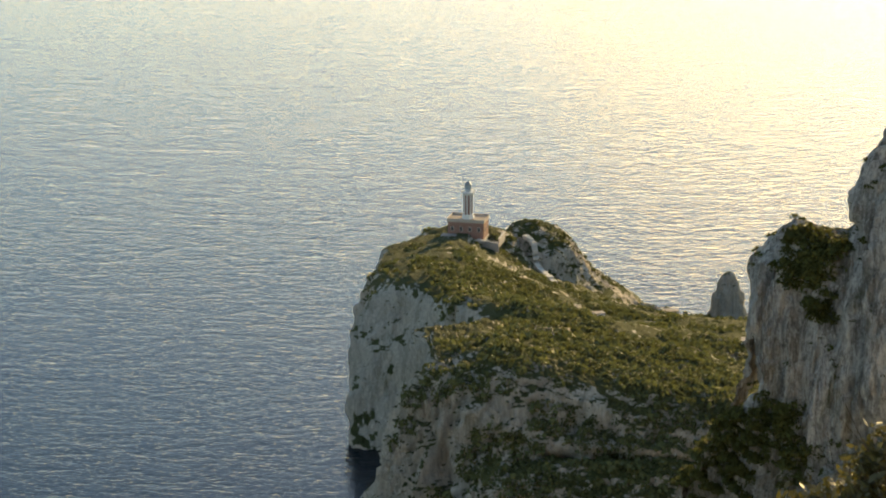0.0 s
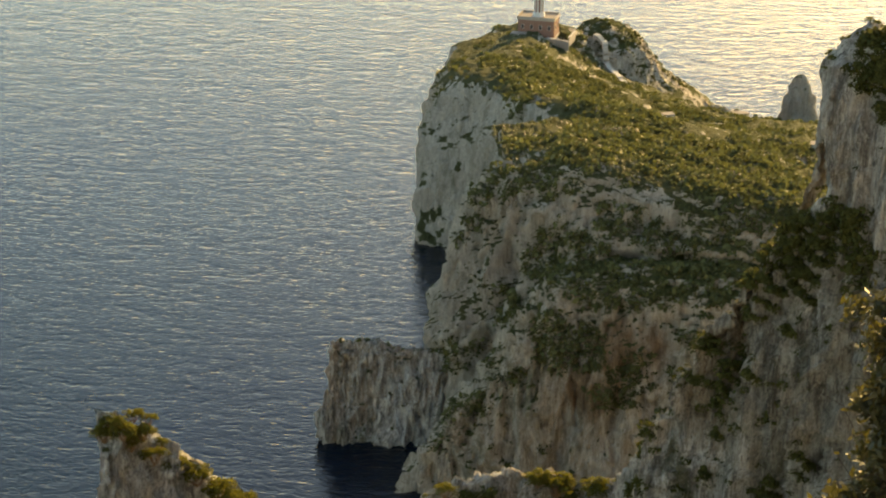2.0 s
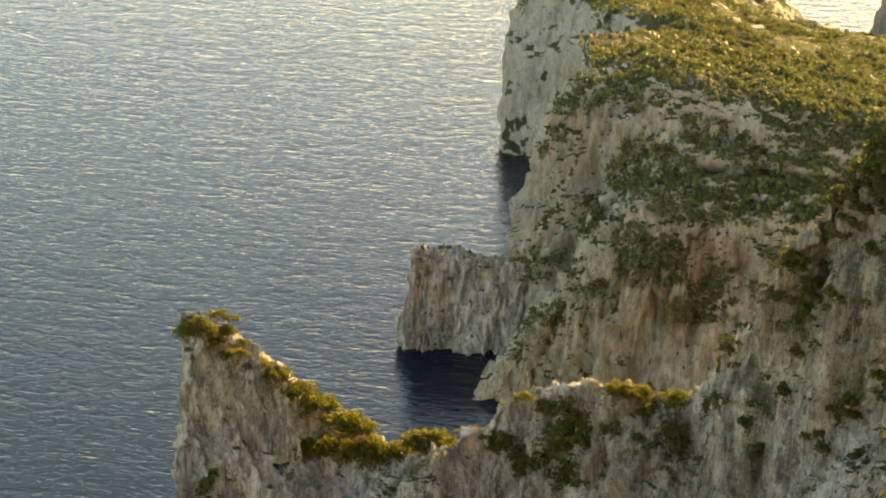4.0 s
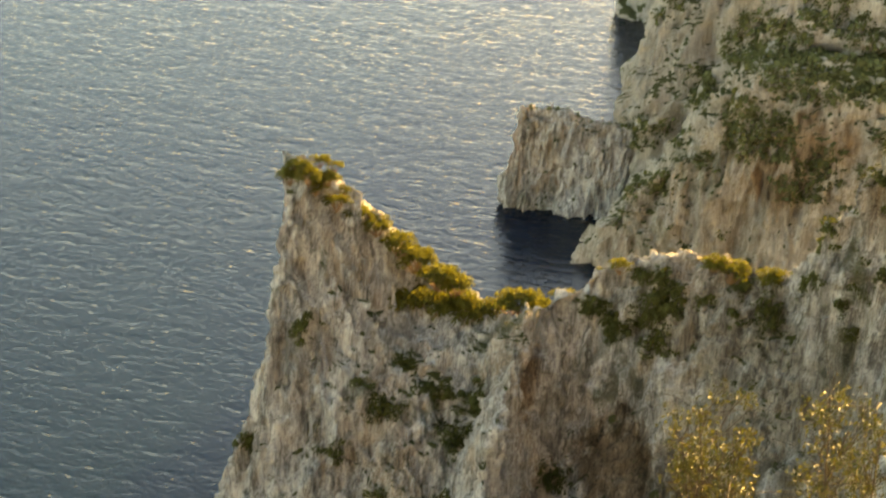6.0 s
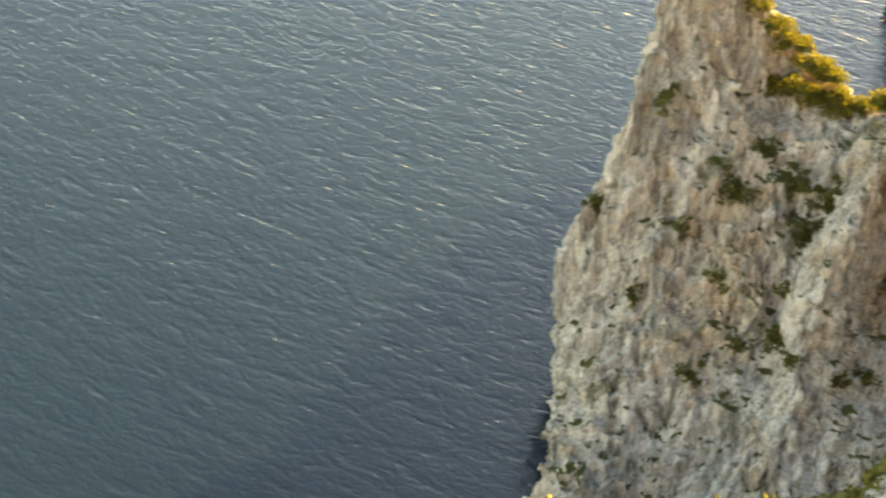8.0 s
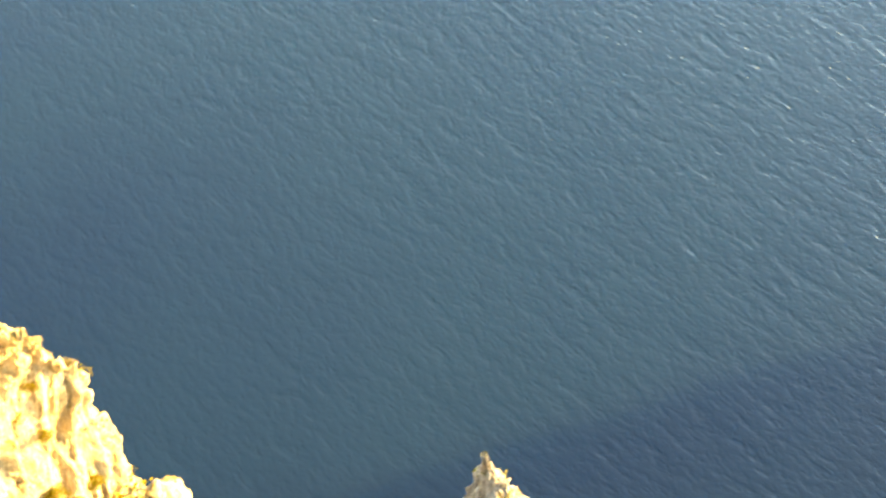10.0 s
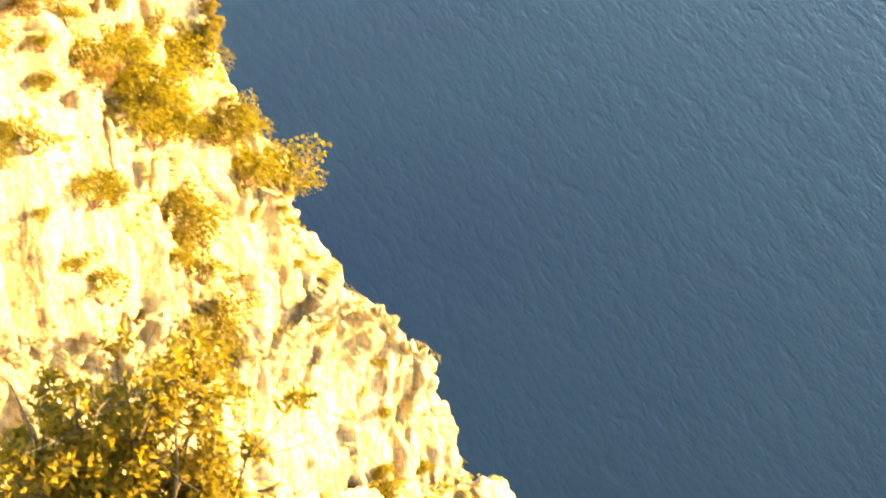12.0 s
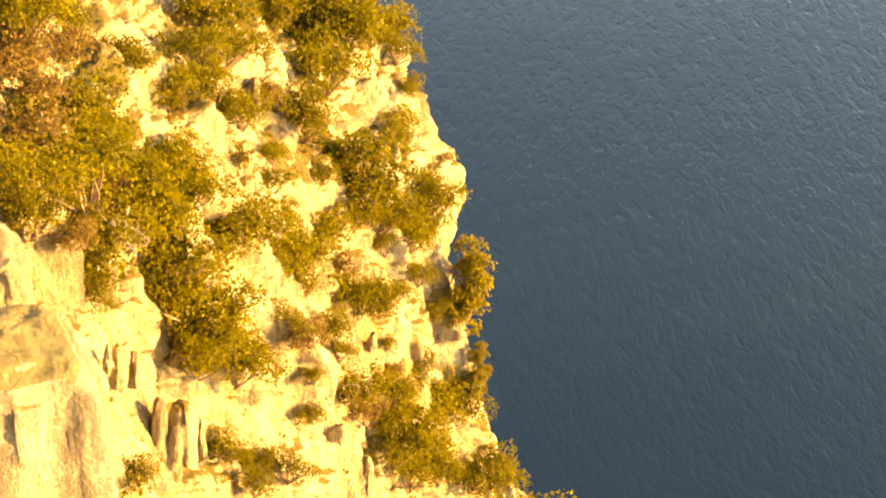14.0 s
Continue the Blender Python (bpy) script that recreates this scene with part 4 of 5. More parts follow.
SLOPE += [(0, 377, 83, 1.5), (40, 358, 107, 1.5), (51, 348, 108, 2.7), (46, 348, 101, 2.4), (53, 339, 105, 1.6), (51, 347, 111, 1.9), (55, 341, 119, 1.5), (21, 372, 85, 2.1), (28, 368, 99, 1.7), (26, 372, 95, 1.7), (13, 375, 84, 1.5), (33, 361, 98, 1.5), (36, 360, 92, 1.5), (41, 357, 117, 1.5), (57, 342, 116, 1.5)]
SLOPE += [(64, 347, 201, 3.6), (67, 343, 199, 4.1), (66, 343, 195, 4.6), (67, 340, 190, 3.1), (62, 345, 196, 2.1), (70, 341, 201, 2.6), (53, 349, 164, 4.3), (48, 355, 157, 4.4), (57, 345, 162, 5.3), (62, 341, 168, 4.2), (54, 346, 156, 5.4), (63, 338, 162, 5.2), (49, 352, 151, 4.4), (59, 345, 168, 3.2), (46, 356, 151, 2.7)]


def thickets():
    """Denser patches of shrub on the ridge's ledges and along the foot of the square cliff."""
    ridge_side = np.concatenate([ridge_g[::2, ::3].reshape(-1, 3), block_g.reshape(-1, 3), spur_g.reshape(-1, 3)]).astype(np.float32)
    beds = [(PATCHES, ridge_side, 6.0, 0.95, M_SCRUB, "dark green thicket patches on the ridge face"),
            (SLOPE, ridge_side, 7.0, 1.1, M_SCRUB, "dark thickets on the shaded slope under the square cliff"),
            (SPUR_PATCHES, ridge_side, 3.6, 0.95, M_SCRUB, "dark thickets on the low spur")]
    for spotsets, flat, density, r, leaves, label in beds:
        pts = []
        for x, y, z, w in spotsets:
            mine = flat[np.abs(flat - np.array((x, y, z))).max(1) < 3.5 * w]
            for k in range(int(density * w * w)):
                way = rng.normal(size=3)
                way *= rng.random() ** 0.4 / np.linalg.norm(way)
                wobble = 0.95 + 0.35 * math.sin(3 * math.atan2(way[2], way[0]) + x)
                q = np.array((x, y, z)) + way * w * wobble * np.array((1.15, 0.5, 0.95))
                pts.append(mine[np.argmin(((mine - q) ** 2).sum(1))])
        pts = np.array(pts)
        pts[:, 1] -= 0.35 * r
        pts += rng.normal(size=pts.shape) * 0.25
        scrub("scrub", pts, r * (0.45 + 0.9 * rng.random(len(pts)) ** 2), 30, 0.28, leaves, label, 0.8)


thickets()


def maquis():
    """Closed canopies of maquis in the hollows and on the slopes of the headland; bare rock between."""
    zones = np.array(MAQUIS)
    for g, n, count, seed, label in ((far_g, far_n, 26000, 201, "dense olive-green maquis covering the headland slope"),
                                     (hill_g, hill_n, 20000, 202, "dense olive-green maquis on the rocky hill"),
                                     (shelf_g, shelf_n, 12000, 203, "green canopy of scrub on the cliff shelf")):
        def inside(p, nn):
            away = np.full(len(p), 9.0)
            for x, y, z, w in zones:
                away = np.minimum(away, np.sqrt((((p - (x, y, z)) / (1.25 * w, 2.6 * w, 1.25 * w)) ** 2).sum(1)))
            return (away < 1.0 + 0.28 * patchy(p, 11, seed)) & (p[:, 2] > 5) & clear_of_house(p)
        q = spots(g, n, count, inside, seed)[0]
        scrub("scrub", q, 0.7 + 1.7 * rng.random(len(q)) ** 2, 13, 0.36, M_SCRUB_FAR, label, 0.75)


maquis()


# ---- parts and tubes ----
def part(name, bm, material, parent, label=""):
    me = bpy.data.meshes.new(name)
    bm.to_mesh(me), bm.free()
    me.materials.append(material)
    ob = new(name, me)
    ob.parent = parent
    return tagged(ob, label)


def array_part(name, verts, faces, material, parent, label="", smooth=False):
    ob = new(name, mesh_of(name, verts, faces, material, smooth))
    ob.parent = parent
    return tagged(ob, label)


def box(size, at=(0, 0, 0), bevel=0.0, bm=None):
    bm = bm or bmesh.new()
    made = bmesh.ops.create_cube(bm, size=1, matrix=Matrix.Translation(at) @ Matrix.Diagonal((*size, 1)))
    if bevel:
        edges = list({e for v in made["verts"] for e in v.link_edges})
        bmesh.ops.bevel(bm, geom=edges, offset=bevel, segments=2, affect="EDGES")
    return bm


def drum(r0, r1, z0, z1, sides=8, at=(0, 0), bm=None, turn=0.0):
    bm = bm or bmesh.new()
    m = Matrix.Translation((at[0], at[1], (z0 + z1) / 2)) @ Matrix.Rotation(turn, 4, "Z")
    bmesh.ops.create_cone(bm, cap_ends=True, segments=sides, radius1=r0, radius2=r1, depth=z1 - z0, matrix=m)
    return bm


def tube(points, radii, sides=5):
    """(verts, faces) of a tapering tube along points."""
    pts = np.asarray(points, float)
    d = np.gradient(pts, axis=0)
    d /= np.linalg.norm(d, axis=1, keepdims=True) + 1e-9
    a = np.cross(d, np.array([0.31, 0.77, 0.55]))
    a /= np.linalg.norm(a, axis=1, keepdims=True) + 1e-9
    b = np.cross(d, a)
    ang = np.linspace(0, 2 * np.pi, sides, endpoint=False)
    ring = np.cos(ang)[None, :, None] * a[:, None] + np.sin(ang)[None, :, None] * b[:, None]
    verts = (pts[:, None] + ring * np.asarray(radii)[:, None, None]).reshape(-1, 3)
    m, faces = len(pts), []
    for i in range(m - 1):
        for k in range(sides):
            k2 = (k + 1) % sides
            faces.append((i * sides + k, i * sides + k2, (i + 1) * sides + k2, (i + 1) * sides + k))
    return verts, np.array(faces)


def bend(a, b, sag, steps=6):
    a, b = np.asarray(a, float), np.asarray(b, float)
    u = np.linspace(0, 1, steps)[:, None]
    return a * (1 - u) + b * u + np.sin(u * np.pi) * np.asarray(sag, float)


# ---- bushes on the saddle ----
CREST = [(-84.3, 373.5, 106, 2.2), (-80, 372, 107.5, 2.6), (-76.8, 376, 105.2, 2.2), (-79.3, 375.5, 103, 2.2), (-83, 373.5, 108.3, 1.9), (-75, 378, 98.5, 2.2), (-71, 383, 94.3, 2.2), (-67, 383, 91.3, 2.6),
         (-62, 384, 86.9, 3.2), (-58, 385, 83.3, 3.6), (-53, 385, 79.7, 3.8), (-49, 386, 77.2, 3.2), (-61, 384, 72, 3.4), (-54, 385, 72.5, 4.2),
         (-47, 386, 71.5, 4.2), (-42, 387, 70.5, 3.6), (-35, 387, 74.0, 4.2), (-30, 388, 72.5, 3.2), (-25, 388, 76.4, 2.2),
         (-80.8, 371.6, 109.6, 1.5), (-78.7, 377.8, 108.2, 1.7), (-75.5, 378, 107.2, 1.5), (-79.9, 376.5, 104.8, 1.8), (-77, 378.3, 104, 1.7), (-73.3, 377.8, 101.7, 1.3), (-83.6, 374.2, 105.8, 1),
         (-13, 381, 89.7, 2), (7, 381, 93.5, 2.4), (11, 381, 91.8, 3), (20, 380, 91.8, 2.8)]


def crest_bush(x, y, z, size, seed, label="broad golden-green backlit bush on the ridge saddle", leaves=None):
    """A broad backlit bush: many uneven leafy lobes on forked stems."""
    r = np.random.default_rng(seed)
    ob = new("bush")
    tagged(ob, label, "bush", "golden bushes along the ridge")
    m = int(14 + 6 * size)
    way = r.normal(size=(m, 3))
    way /= np.linalg.norm(way, axis=1, keepdims=True)
    way[:, 2] = np.abs(way[:, 2]) * 0.9 - 0.25
    lobes = np.array((x, y, z)) + way * size * (0.35 + 0.6 * r.random((m, 1))) * np.array((1.15, 0.9, 0.85))
    rad = size * (0.16 + 0.20 * r.random(m))
    v, f = cards(lobes, rad, 70, 0.19, 0.85)
    array_part("foliage", v, f, leaves or M_SCRUB_GOLD, ob)
    foot = np.array((x, y, z - 0.9 * size))
    v, f = merged(*[tube(bend(foot, c, r.normal(size=3) * 0.1 * size, 4), np.linspace(0.035, 0.01, 4) * size, 4) for c in lobes[::2]])
    array_part("branch_work", v, f, M_TWIG, ob, "brown forked stems")


for k, at in enumerate(CREST):
    crest_bush(at[0], at[1] - 1.8, at[2] + 0.9, at[3] * 1.3, 140 + k)


for k, at in enumerate(((-113.6, 147.6, 83, 2), (-113.5, 151, 82.6, 1.7), (-113.2, 145.2, 82.4, 1.8), (-110.4, 148.5, 83.2, 1.9), (-109.7, 154.5, 80.5, 1.6), (-119.8, 146.6, 77.7, 1))):
    crest_bush(*at, 180 + k, "olive-green bush on the flank of the rock spire", M_SCRUB)


# ---- lighthouse ----
def lighthouse():
    base = new("lighthouse")
    base.matrix_world = pose(12.0, 891, 46.5, 0, 0, -14)
    tagged(base, "red and white octagonal lighthouse on a square keeper's house", "lighthouse")
    house = part("house_wall", box((17, 10.5, 8.6), (0, 0, 4.3), 0.12), M_RED, base, "dark red plastered walls")
    part("plinth", box((17.6, 11.1, 1.0), (0, 0, 0.3), 0.1), M_TRIM, base, "pale stone plinth")
    part("cornice", box((17.9, 11.4, 0.7), (0, 0, 8.75), 0.1), M_TRIM, base, "pale plaster cornice")
    part("roof", box((17.2, 10.7, 0.3), (0, 0, 9.1), 0.05), M_ROOF, base, "flat roof terrace")
    for x, y, sx, sy in ((0, -5.5, 17.7, 0.35), (0, 5.5, 17.7, 0.35), (-8.7, 0, 0.35, 10.6), (8.7, 0, 0.35, 10.6)):
        part("parapet", box((sx, sy, 0.9), (x, y, 9.55), 0.06), M_TRIM, base)
    for face in (-1, 1):
        for x in (-6.3, -2.1, 2.1, 6.3):
            win = part("window", box((1.5, 0.12, 2.3), (x, face * 5.27, 5.2), 0.03), M_TRIM, base, "pale window surround")
            part("pane", box((1.05, 0.08, 1.8), (x, face * 5.34, 5.2), 0.02), M_OPENING, win, "dark glass")
    for side in (-1, 1):
        for y in (-2.6, 2.6):
            win = part("window", box((0.12, 1.5, 2.3), (side * 8.52, y, 5.2), 0.03), M_TRIM, base, "pale window surround")
            part("pane", box((0.08, 1.05, 1.8), (side * 8.59, y, 5.2), 0.02), M_OPENING, win, "dark glass")
    t = math.pi / 8
    part("tower_foot", drum(3.0, 2.7, 9.2, 11.2, 8, turn=t), M_WHITE, base, "white octagonal tower foot")
    part("tower", drum(2.1, 1.9, 11.0, 20.8, 8, turn=t), M_RED_TOWER, base, "dusty red octagonal shaft")
    for k in range(8):
        a = k * math.pi / 4
        bm = box((0.62, 0.62, 9.8), (0, 0, 0), 0.05)
        bmesh.ops.transform(bm, matrix=pose(2.0 * math.cos(a), 2.0 * math.sin(a), 15.9, 0, 0, math.degrees(a)), verts=bm.verts)
        part("pilaster", bm, M_WHITE, base, "white corner pilaster")
    part("neck", drum(2.3, 2.8, 20.6, 21.4, 8, turn=t), M_WHITE, base, "white flaring neck")
    part("gallery", drum(3.4, 3.4, 21.4, 21.9, 16), M_WHITE, base, "round gallery floor")
    for k in range(12):
        a = k * math.pi / 6
        part("railing_post", drum(0.06, 0.06, 21.9, 23.0, 5, (3.25 * math.cos(a), 3.25 * math.sin(a))), M_DOME, base)
    rail = [(3.25 * math.cos(k * math.pi / 12), 3.25 * math.sin(k * math.pi / 12), 23.0) for k in range(25)]
    array_part("handrail", *tube(rail, [0.07] * 25), M_DOME, base)
    part("lantern_base", drum(1.7, 1.7, 21.9, 23.0, 12), M_WHITE, base, "white drum under the lantern")
    part("lantern", drum(1.5, 1.5, 23.0, 25.2, 12), M_GLASS, base, "glazed lantern room")
    for k in range(8):
        a = k * math.pi / 4
        part("glazing_bar", drum(0.07, 0.07, 23.0, 25.2, 5, (1.52 * math.cos(a), 1.52 * math.sin(a))), M_DOME, base)
    dome = drum(1.8, 1.2, 25.2, 25.9, 12)
    drum(1.2, 0.25, 25.9, 26.6, 12, bm=dome)
    part("dome", dome, M_DOME, base, "grey metal dome")
    part("finial", drum(0.16, 0.05, 26.6, 27.9, 6), M_DOME, base)
    # annexes and yard walls
    annex = new("outbuilding")
    annex.matrix_world = pose(3.2, 884.0, 46.0, 0, 0, -14)
    tagged(annex, "low pale annex beside the lighthouse house", "outbuilding")
    part("wall", box((7.0, 4.0, 3.4), (0, 0, 1.7), 0.08), M_WHITE, annex)
    part("roof", box((7.4, 4.4, 0.3), (0, 0, 3.5), 0.05), M_ROOF, annex, "flat pale roof")
    part("door", box((1.0, 0.1, 2.1), (1.6, -2.03, 1.1), 0.02), M_OPENING, annex, "dark doorway")
    for x, y, sx, sy, turn in ((27.5, 889.5, 0.5, 13, -14), (21, 879.5, 12, 0.5, -38), (15, 881.0, 9, 0.5, -14)):
        wall = new("yard_wall")
        wall.matrix_world = pose(x, y, 43.6, 0, 0, turn)
        tagged(wall, "weathered tan yard wall below the lighthouse", "wall", "lighthouse yard walls")
        part("wall", box((sx, sy, 4.2), (0, 0, 2.0), 0.06), M_TRIM, wall)
        part("coping", box((sx + 0.25, sy + 0.25, 0.2), (0, 0, 4.2), 0.04), M_STONE, wall)


lighthouse()


def ground_at(g, x, y):
    flat = g.reshape(-1, 3)
    near = np.argsort((flat[:, 0] - x) ** 2 + (flat[:, 1] - y) ** 2)[:4]
    return float(flat[near, 2].max())


def stepped_path():
    """Pale walled stairs that climb from the shore over the knoll behind the house."""
    top = new("stairway")
    tagged(top, "pale stone stairway climbing the rocky knoll", "stairway")
    way = [(39.5, 914), (43.4, 909.5), (44.4, 902), (47.4, 892), (49, 878), (51, 862)]
    pts = []
    for (ax, ay), (bx, by) in zip(way, way[1:]):
        m = max(2, int(math.hypot(bx - ax, by - ay) / 1.1))
        pts += [(ax + (bx - ax) * k / m, ay + (by - ay) * k / m) for k in range(m)]
    step = None
    for (x, y), (x2, y2) in zip(pts, pts[1:]):
        z = max(ground_at(far_g, x, y), ground_at(knoll_g, x, y))
        turn = math.degrees(math.atan2(y2 - y, x2 - x))
        if step is None:
            step = part("step", box((1.5, 2.6, 1.6), (0, 0, 0), 0.04), M_STONE, top)
            ob = step
        else:
            ob = new("step", step.data)
            ob.parent = top
        ob.matrix_basis = pose(x, y, z + 0.3, 0, 0, turn)


stepped_path()


def shore_houses():
    """Tiny pale huts on the far slope and by the cove."""
    for x, y, w, d, h, turn in ((104, 868, 7, 4, 3, 10), (112, 690, 6, 4, 3, -6), (60, 730, 4, 3, 2.4, 20)):
        z = ground_at(far_g, x, y)
        hut = new("hut")
        hut.matrix_world = pose(x, y, z - 0.4, 0, 0, turn)
        tagged(hut, "small pale flat-roofed hut in the scrub", "hut", "huts on the slope")
        part("wall", box((w, d, h), (0, 0, h / 2), 0.06), M_WHITE, hut)
        part("roof", box((w + 0.5, d + 0.5, 0.25), (0, 0, h + 0.1), 0.04), M_ROOF, hut)
        part("door", box((0.9, 0.1, 2.0), (w * 0.2, -d / 2 - 0.03, 1.0), 0.02), M_OPENING, hut)


shore_houses()


def shore_rocks():
    """Boulders along the bright cove."""
    for k in range(70):
        u = rng.random()
        x, y = 68 + 56 * u + rng.normal() * 2, 962 - 62 * u + rng.normal() * 4
        bm = bmesh.new()
        bmesh.ops.create_icosphere(bm, subdivisions=2, radius=1.0)
        s = 0.8 + 2.6 * rng.random() ** 2
        for v in bm.verts:
            v.co *= s * (1 + 0.35 * noise.noise(v.co * 1.3 + Vector((k, 0, 0))))
            v.co.z *= 0.7
        ob = new("boulder", bpy.data.meshes.new("boulder"))
        bm.to_mesh(ob.data), bm.free()
        ob.data.materials.append(M_ROCK_FAR)
        ob.matrix_world = pose(x, y, 0.1 + 0.2 * s, 0, 0, 360 * u)
        tagged(ob, "weathered grey boulder at the cove's edge", "boulder", "boulders along the cove")


shore_rocks()


# ---- sunlit cliff: shrubs, tree, blocks ----
def leafy(centres, radii, each, leaf, squash=0.8):
    return cards(np.asarray(centres, float), np.asarray(radii, float), each, leaf, squash)


def shrub(kind, seed, material, label):
    """One rounded cliff shrub about 1 m in radius: woody stems and several leafy lobes."""
    r = np.random.default_rng(seed)
    ob = new("shrub")
    tagged(ob, label, "shrub", "shrubs on the sunlit cliff")
    lobes = np.stack([np.clip(r.normal(size=14), -1.5, 1.5) * 0.45, np.clip(r.normal(size=14), -1.5, 1.5) * 0.45, 0.45 * r.random(14) - 0.05], 1)
    rad = 0.26 + 0.26 * r.random(14)
    v, f = leafy(lobes, rad, kind, 0.084 if kind > 120 else 0.10, 0.9)
    array_part("foliage", v, f, material, ob)
    woody = [tube(bend((0, 0, -0.5), c * 0.95, r.normal(size=3) * 0.08, 4), np.linspace(0.035, 0.01, 4), 3) for c in lobes]
    v, f = merged(*woody)
    array_part("branch_work", v, f, M_TWIG, ob, "brown woody stems")
    return ob


def cliff_shrubs():
    kinds = [shrub(190, 31, M_LEAF, "olive-green rounded shrub clinging to the sunlit cliff"),
             shrub(190, 32, M_LEAF, "olive-green rounded shrub clinging to the sunlit cliff"),
             shrub(180, 33, M_LEAF, "olive-green spreading shrub on the sunlit cliff"),
             shrub(160, 34, M_LEAF_DRY, "dry brownish shrub on the sunlit cliff"),
             shrub(110, 35, M_LEAF, "olive-green rounded shrub lower on the sunlit cliff"),
             shrub(110, 36, M_LEAF, "olive-green rounded shrub lower on the sunlit cliff"),
             shrub(110, 37, M_LEAF, "olive-green spreading shrub lower on the sunlit cliff"),
             shrub(90, 38, M_LEAF_DRY, "dry brownish shrub lower on the sunlit cliff")]
    order = np.random.default_rng(46)
    made = []

    def plant(q, s, which):
        lean = 12 * order.normal()
        m = Matrix.Translation(q) @ pose(0, 0, 0, lean, lean, 360 * order.random()) @ Matrix.Diagonal((s, s, s * (0.9 + 0.35 * order.random()), 1))
        if q[2] < 245:
            which += 4
        if len(made) < 8:
            ob = kinds[len(made)]
        else:
            ob = copy_thing(kinds[which], Matrix.Identity(4))
        ob.matrix_basis = m
        made.append(ob)

    def keep(p, n):
        patch = patchy(p * np.array([1, 1, 0.55]), 8, 44)
        high = np.clip((p[:, 2] - 240) / 25, 0, 1)
        return (patch > 0.50 - 0.55 * high) & (n[:, 2] > -0.1) & (p[:, 2] > 170) & (np.hypot(p[:, 0], p[:, 1]) > 34)
    p, n = spots(sunny_g, sunny_n, 9000, keep, 45)
    flat, out = sunny_g.reshape(-1, 3), sunny_n.reshape(-1, 3)

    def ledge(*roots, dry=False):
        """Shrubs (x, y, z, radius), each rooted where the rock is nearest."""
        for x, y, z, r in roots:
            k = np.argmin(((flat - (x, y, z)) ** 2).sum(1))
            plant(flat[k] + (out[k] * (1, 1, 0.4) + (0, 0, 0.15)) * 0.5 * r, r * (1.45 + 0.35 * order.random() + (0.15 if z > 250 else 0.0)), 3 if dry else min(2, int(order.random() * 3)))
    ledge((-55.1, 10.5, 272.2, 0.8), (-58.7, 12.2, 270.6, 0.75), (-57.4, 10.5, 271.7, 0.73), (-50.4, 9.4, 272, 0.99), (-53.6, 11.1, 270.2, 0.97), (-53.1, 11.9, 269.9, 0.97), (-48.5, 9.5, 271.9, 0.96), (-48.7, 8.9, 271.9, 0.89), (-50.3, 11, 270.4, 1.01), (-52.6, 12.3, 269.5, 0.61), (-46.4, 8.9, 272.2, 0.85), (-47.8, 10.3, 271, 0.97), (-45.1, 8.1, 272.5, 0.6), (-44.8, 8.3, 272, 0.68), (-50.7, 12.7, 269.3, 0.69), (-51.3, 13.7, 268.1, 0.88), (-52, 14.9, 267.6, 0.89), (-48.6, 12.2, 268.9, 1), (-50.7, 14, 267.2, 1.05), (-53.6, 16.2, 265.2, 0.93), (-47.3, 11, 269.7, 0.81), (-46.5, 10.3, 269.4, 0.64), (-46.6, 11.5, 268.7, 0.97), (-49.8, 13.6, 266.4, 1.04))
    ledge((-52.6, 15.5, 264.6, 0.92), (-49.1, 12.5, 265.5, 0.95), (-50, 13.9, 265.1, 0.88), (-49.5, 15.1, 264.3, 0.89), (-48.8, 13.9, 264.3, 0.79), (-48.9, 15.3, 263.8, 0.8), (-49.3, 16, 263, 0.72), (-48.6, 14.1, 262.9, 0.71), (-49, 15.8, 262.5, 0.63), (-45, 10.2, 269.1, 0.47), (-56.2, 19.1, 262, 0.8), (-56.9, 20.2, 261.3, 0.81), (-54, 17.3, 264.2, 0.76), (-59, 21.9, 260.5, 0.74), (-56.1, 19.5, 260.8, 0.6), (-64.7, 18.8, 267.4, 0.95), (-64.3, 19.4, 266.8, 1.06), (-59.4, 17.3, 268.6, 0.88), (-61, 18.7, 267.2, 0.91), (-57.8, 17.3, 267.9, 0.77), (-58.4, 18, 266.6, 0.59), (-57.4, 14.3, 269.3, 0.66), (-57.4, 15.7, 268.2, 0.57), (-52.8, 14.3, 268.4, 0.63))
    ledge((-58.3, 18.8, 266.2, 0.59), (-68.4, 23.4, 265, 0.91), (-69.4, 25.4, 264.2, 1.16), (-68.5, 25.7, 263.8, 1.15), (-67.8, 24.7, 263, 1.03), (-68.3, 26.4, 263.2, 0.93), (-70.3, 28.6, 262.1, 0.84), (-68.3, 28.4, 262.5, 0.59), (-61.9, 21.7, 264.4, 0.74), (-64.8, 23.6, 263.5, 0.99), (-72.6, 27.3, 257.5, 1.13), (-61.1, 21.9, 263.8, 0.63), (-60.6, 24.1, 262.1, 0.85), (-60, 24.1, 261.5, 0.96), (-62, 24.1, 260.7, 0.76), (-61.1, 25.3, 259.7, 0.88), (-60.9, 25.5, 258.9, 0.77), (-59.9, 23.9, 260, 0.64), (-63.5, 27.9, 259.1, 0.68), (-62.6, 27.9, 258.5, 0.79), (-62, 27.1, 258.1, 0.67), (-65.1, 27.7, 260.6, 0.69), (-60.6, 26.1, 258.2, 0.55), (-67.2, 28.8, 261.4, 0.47))
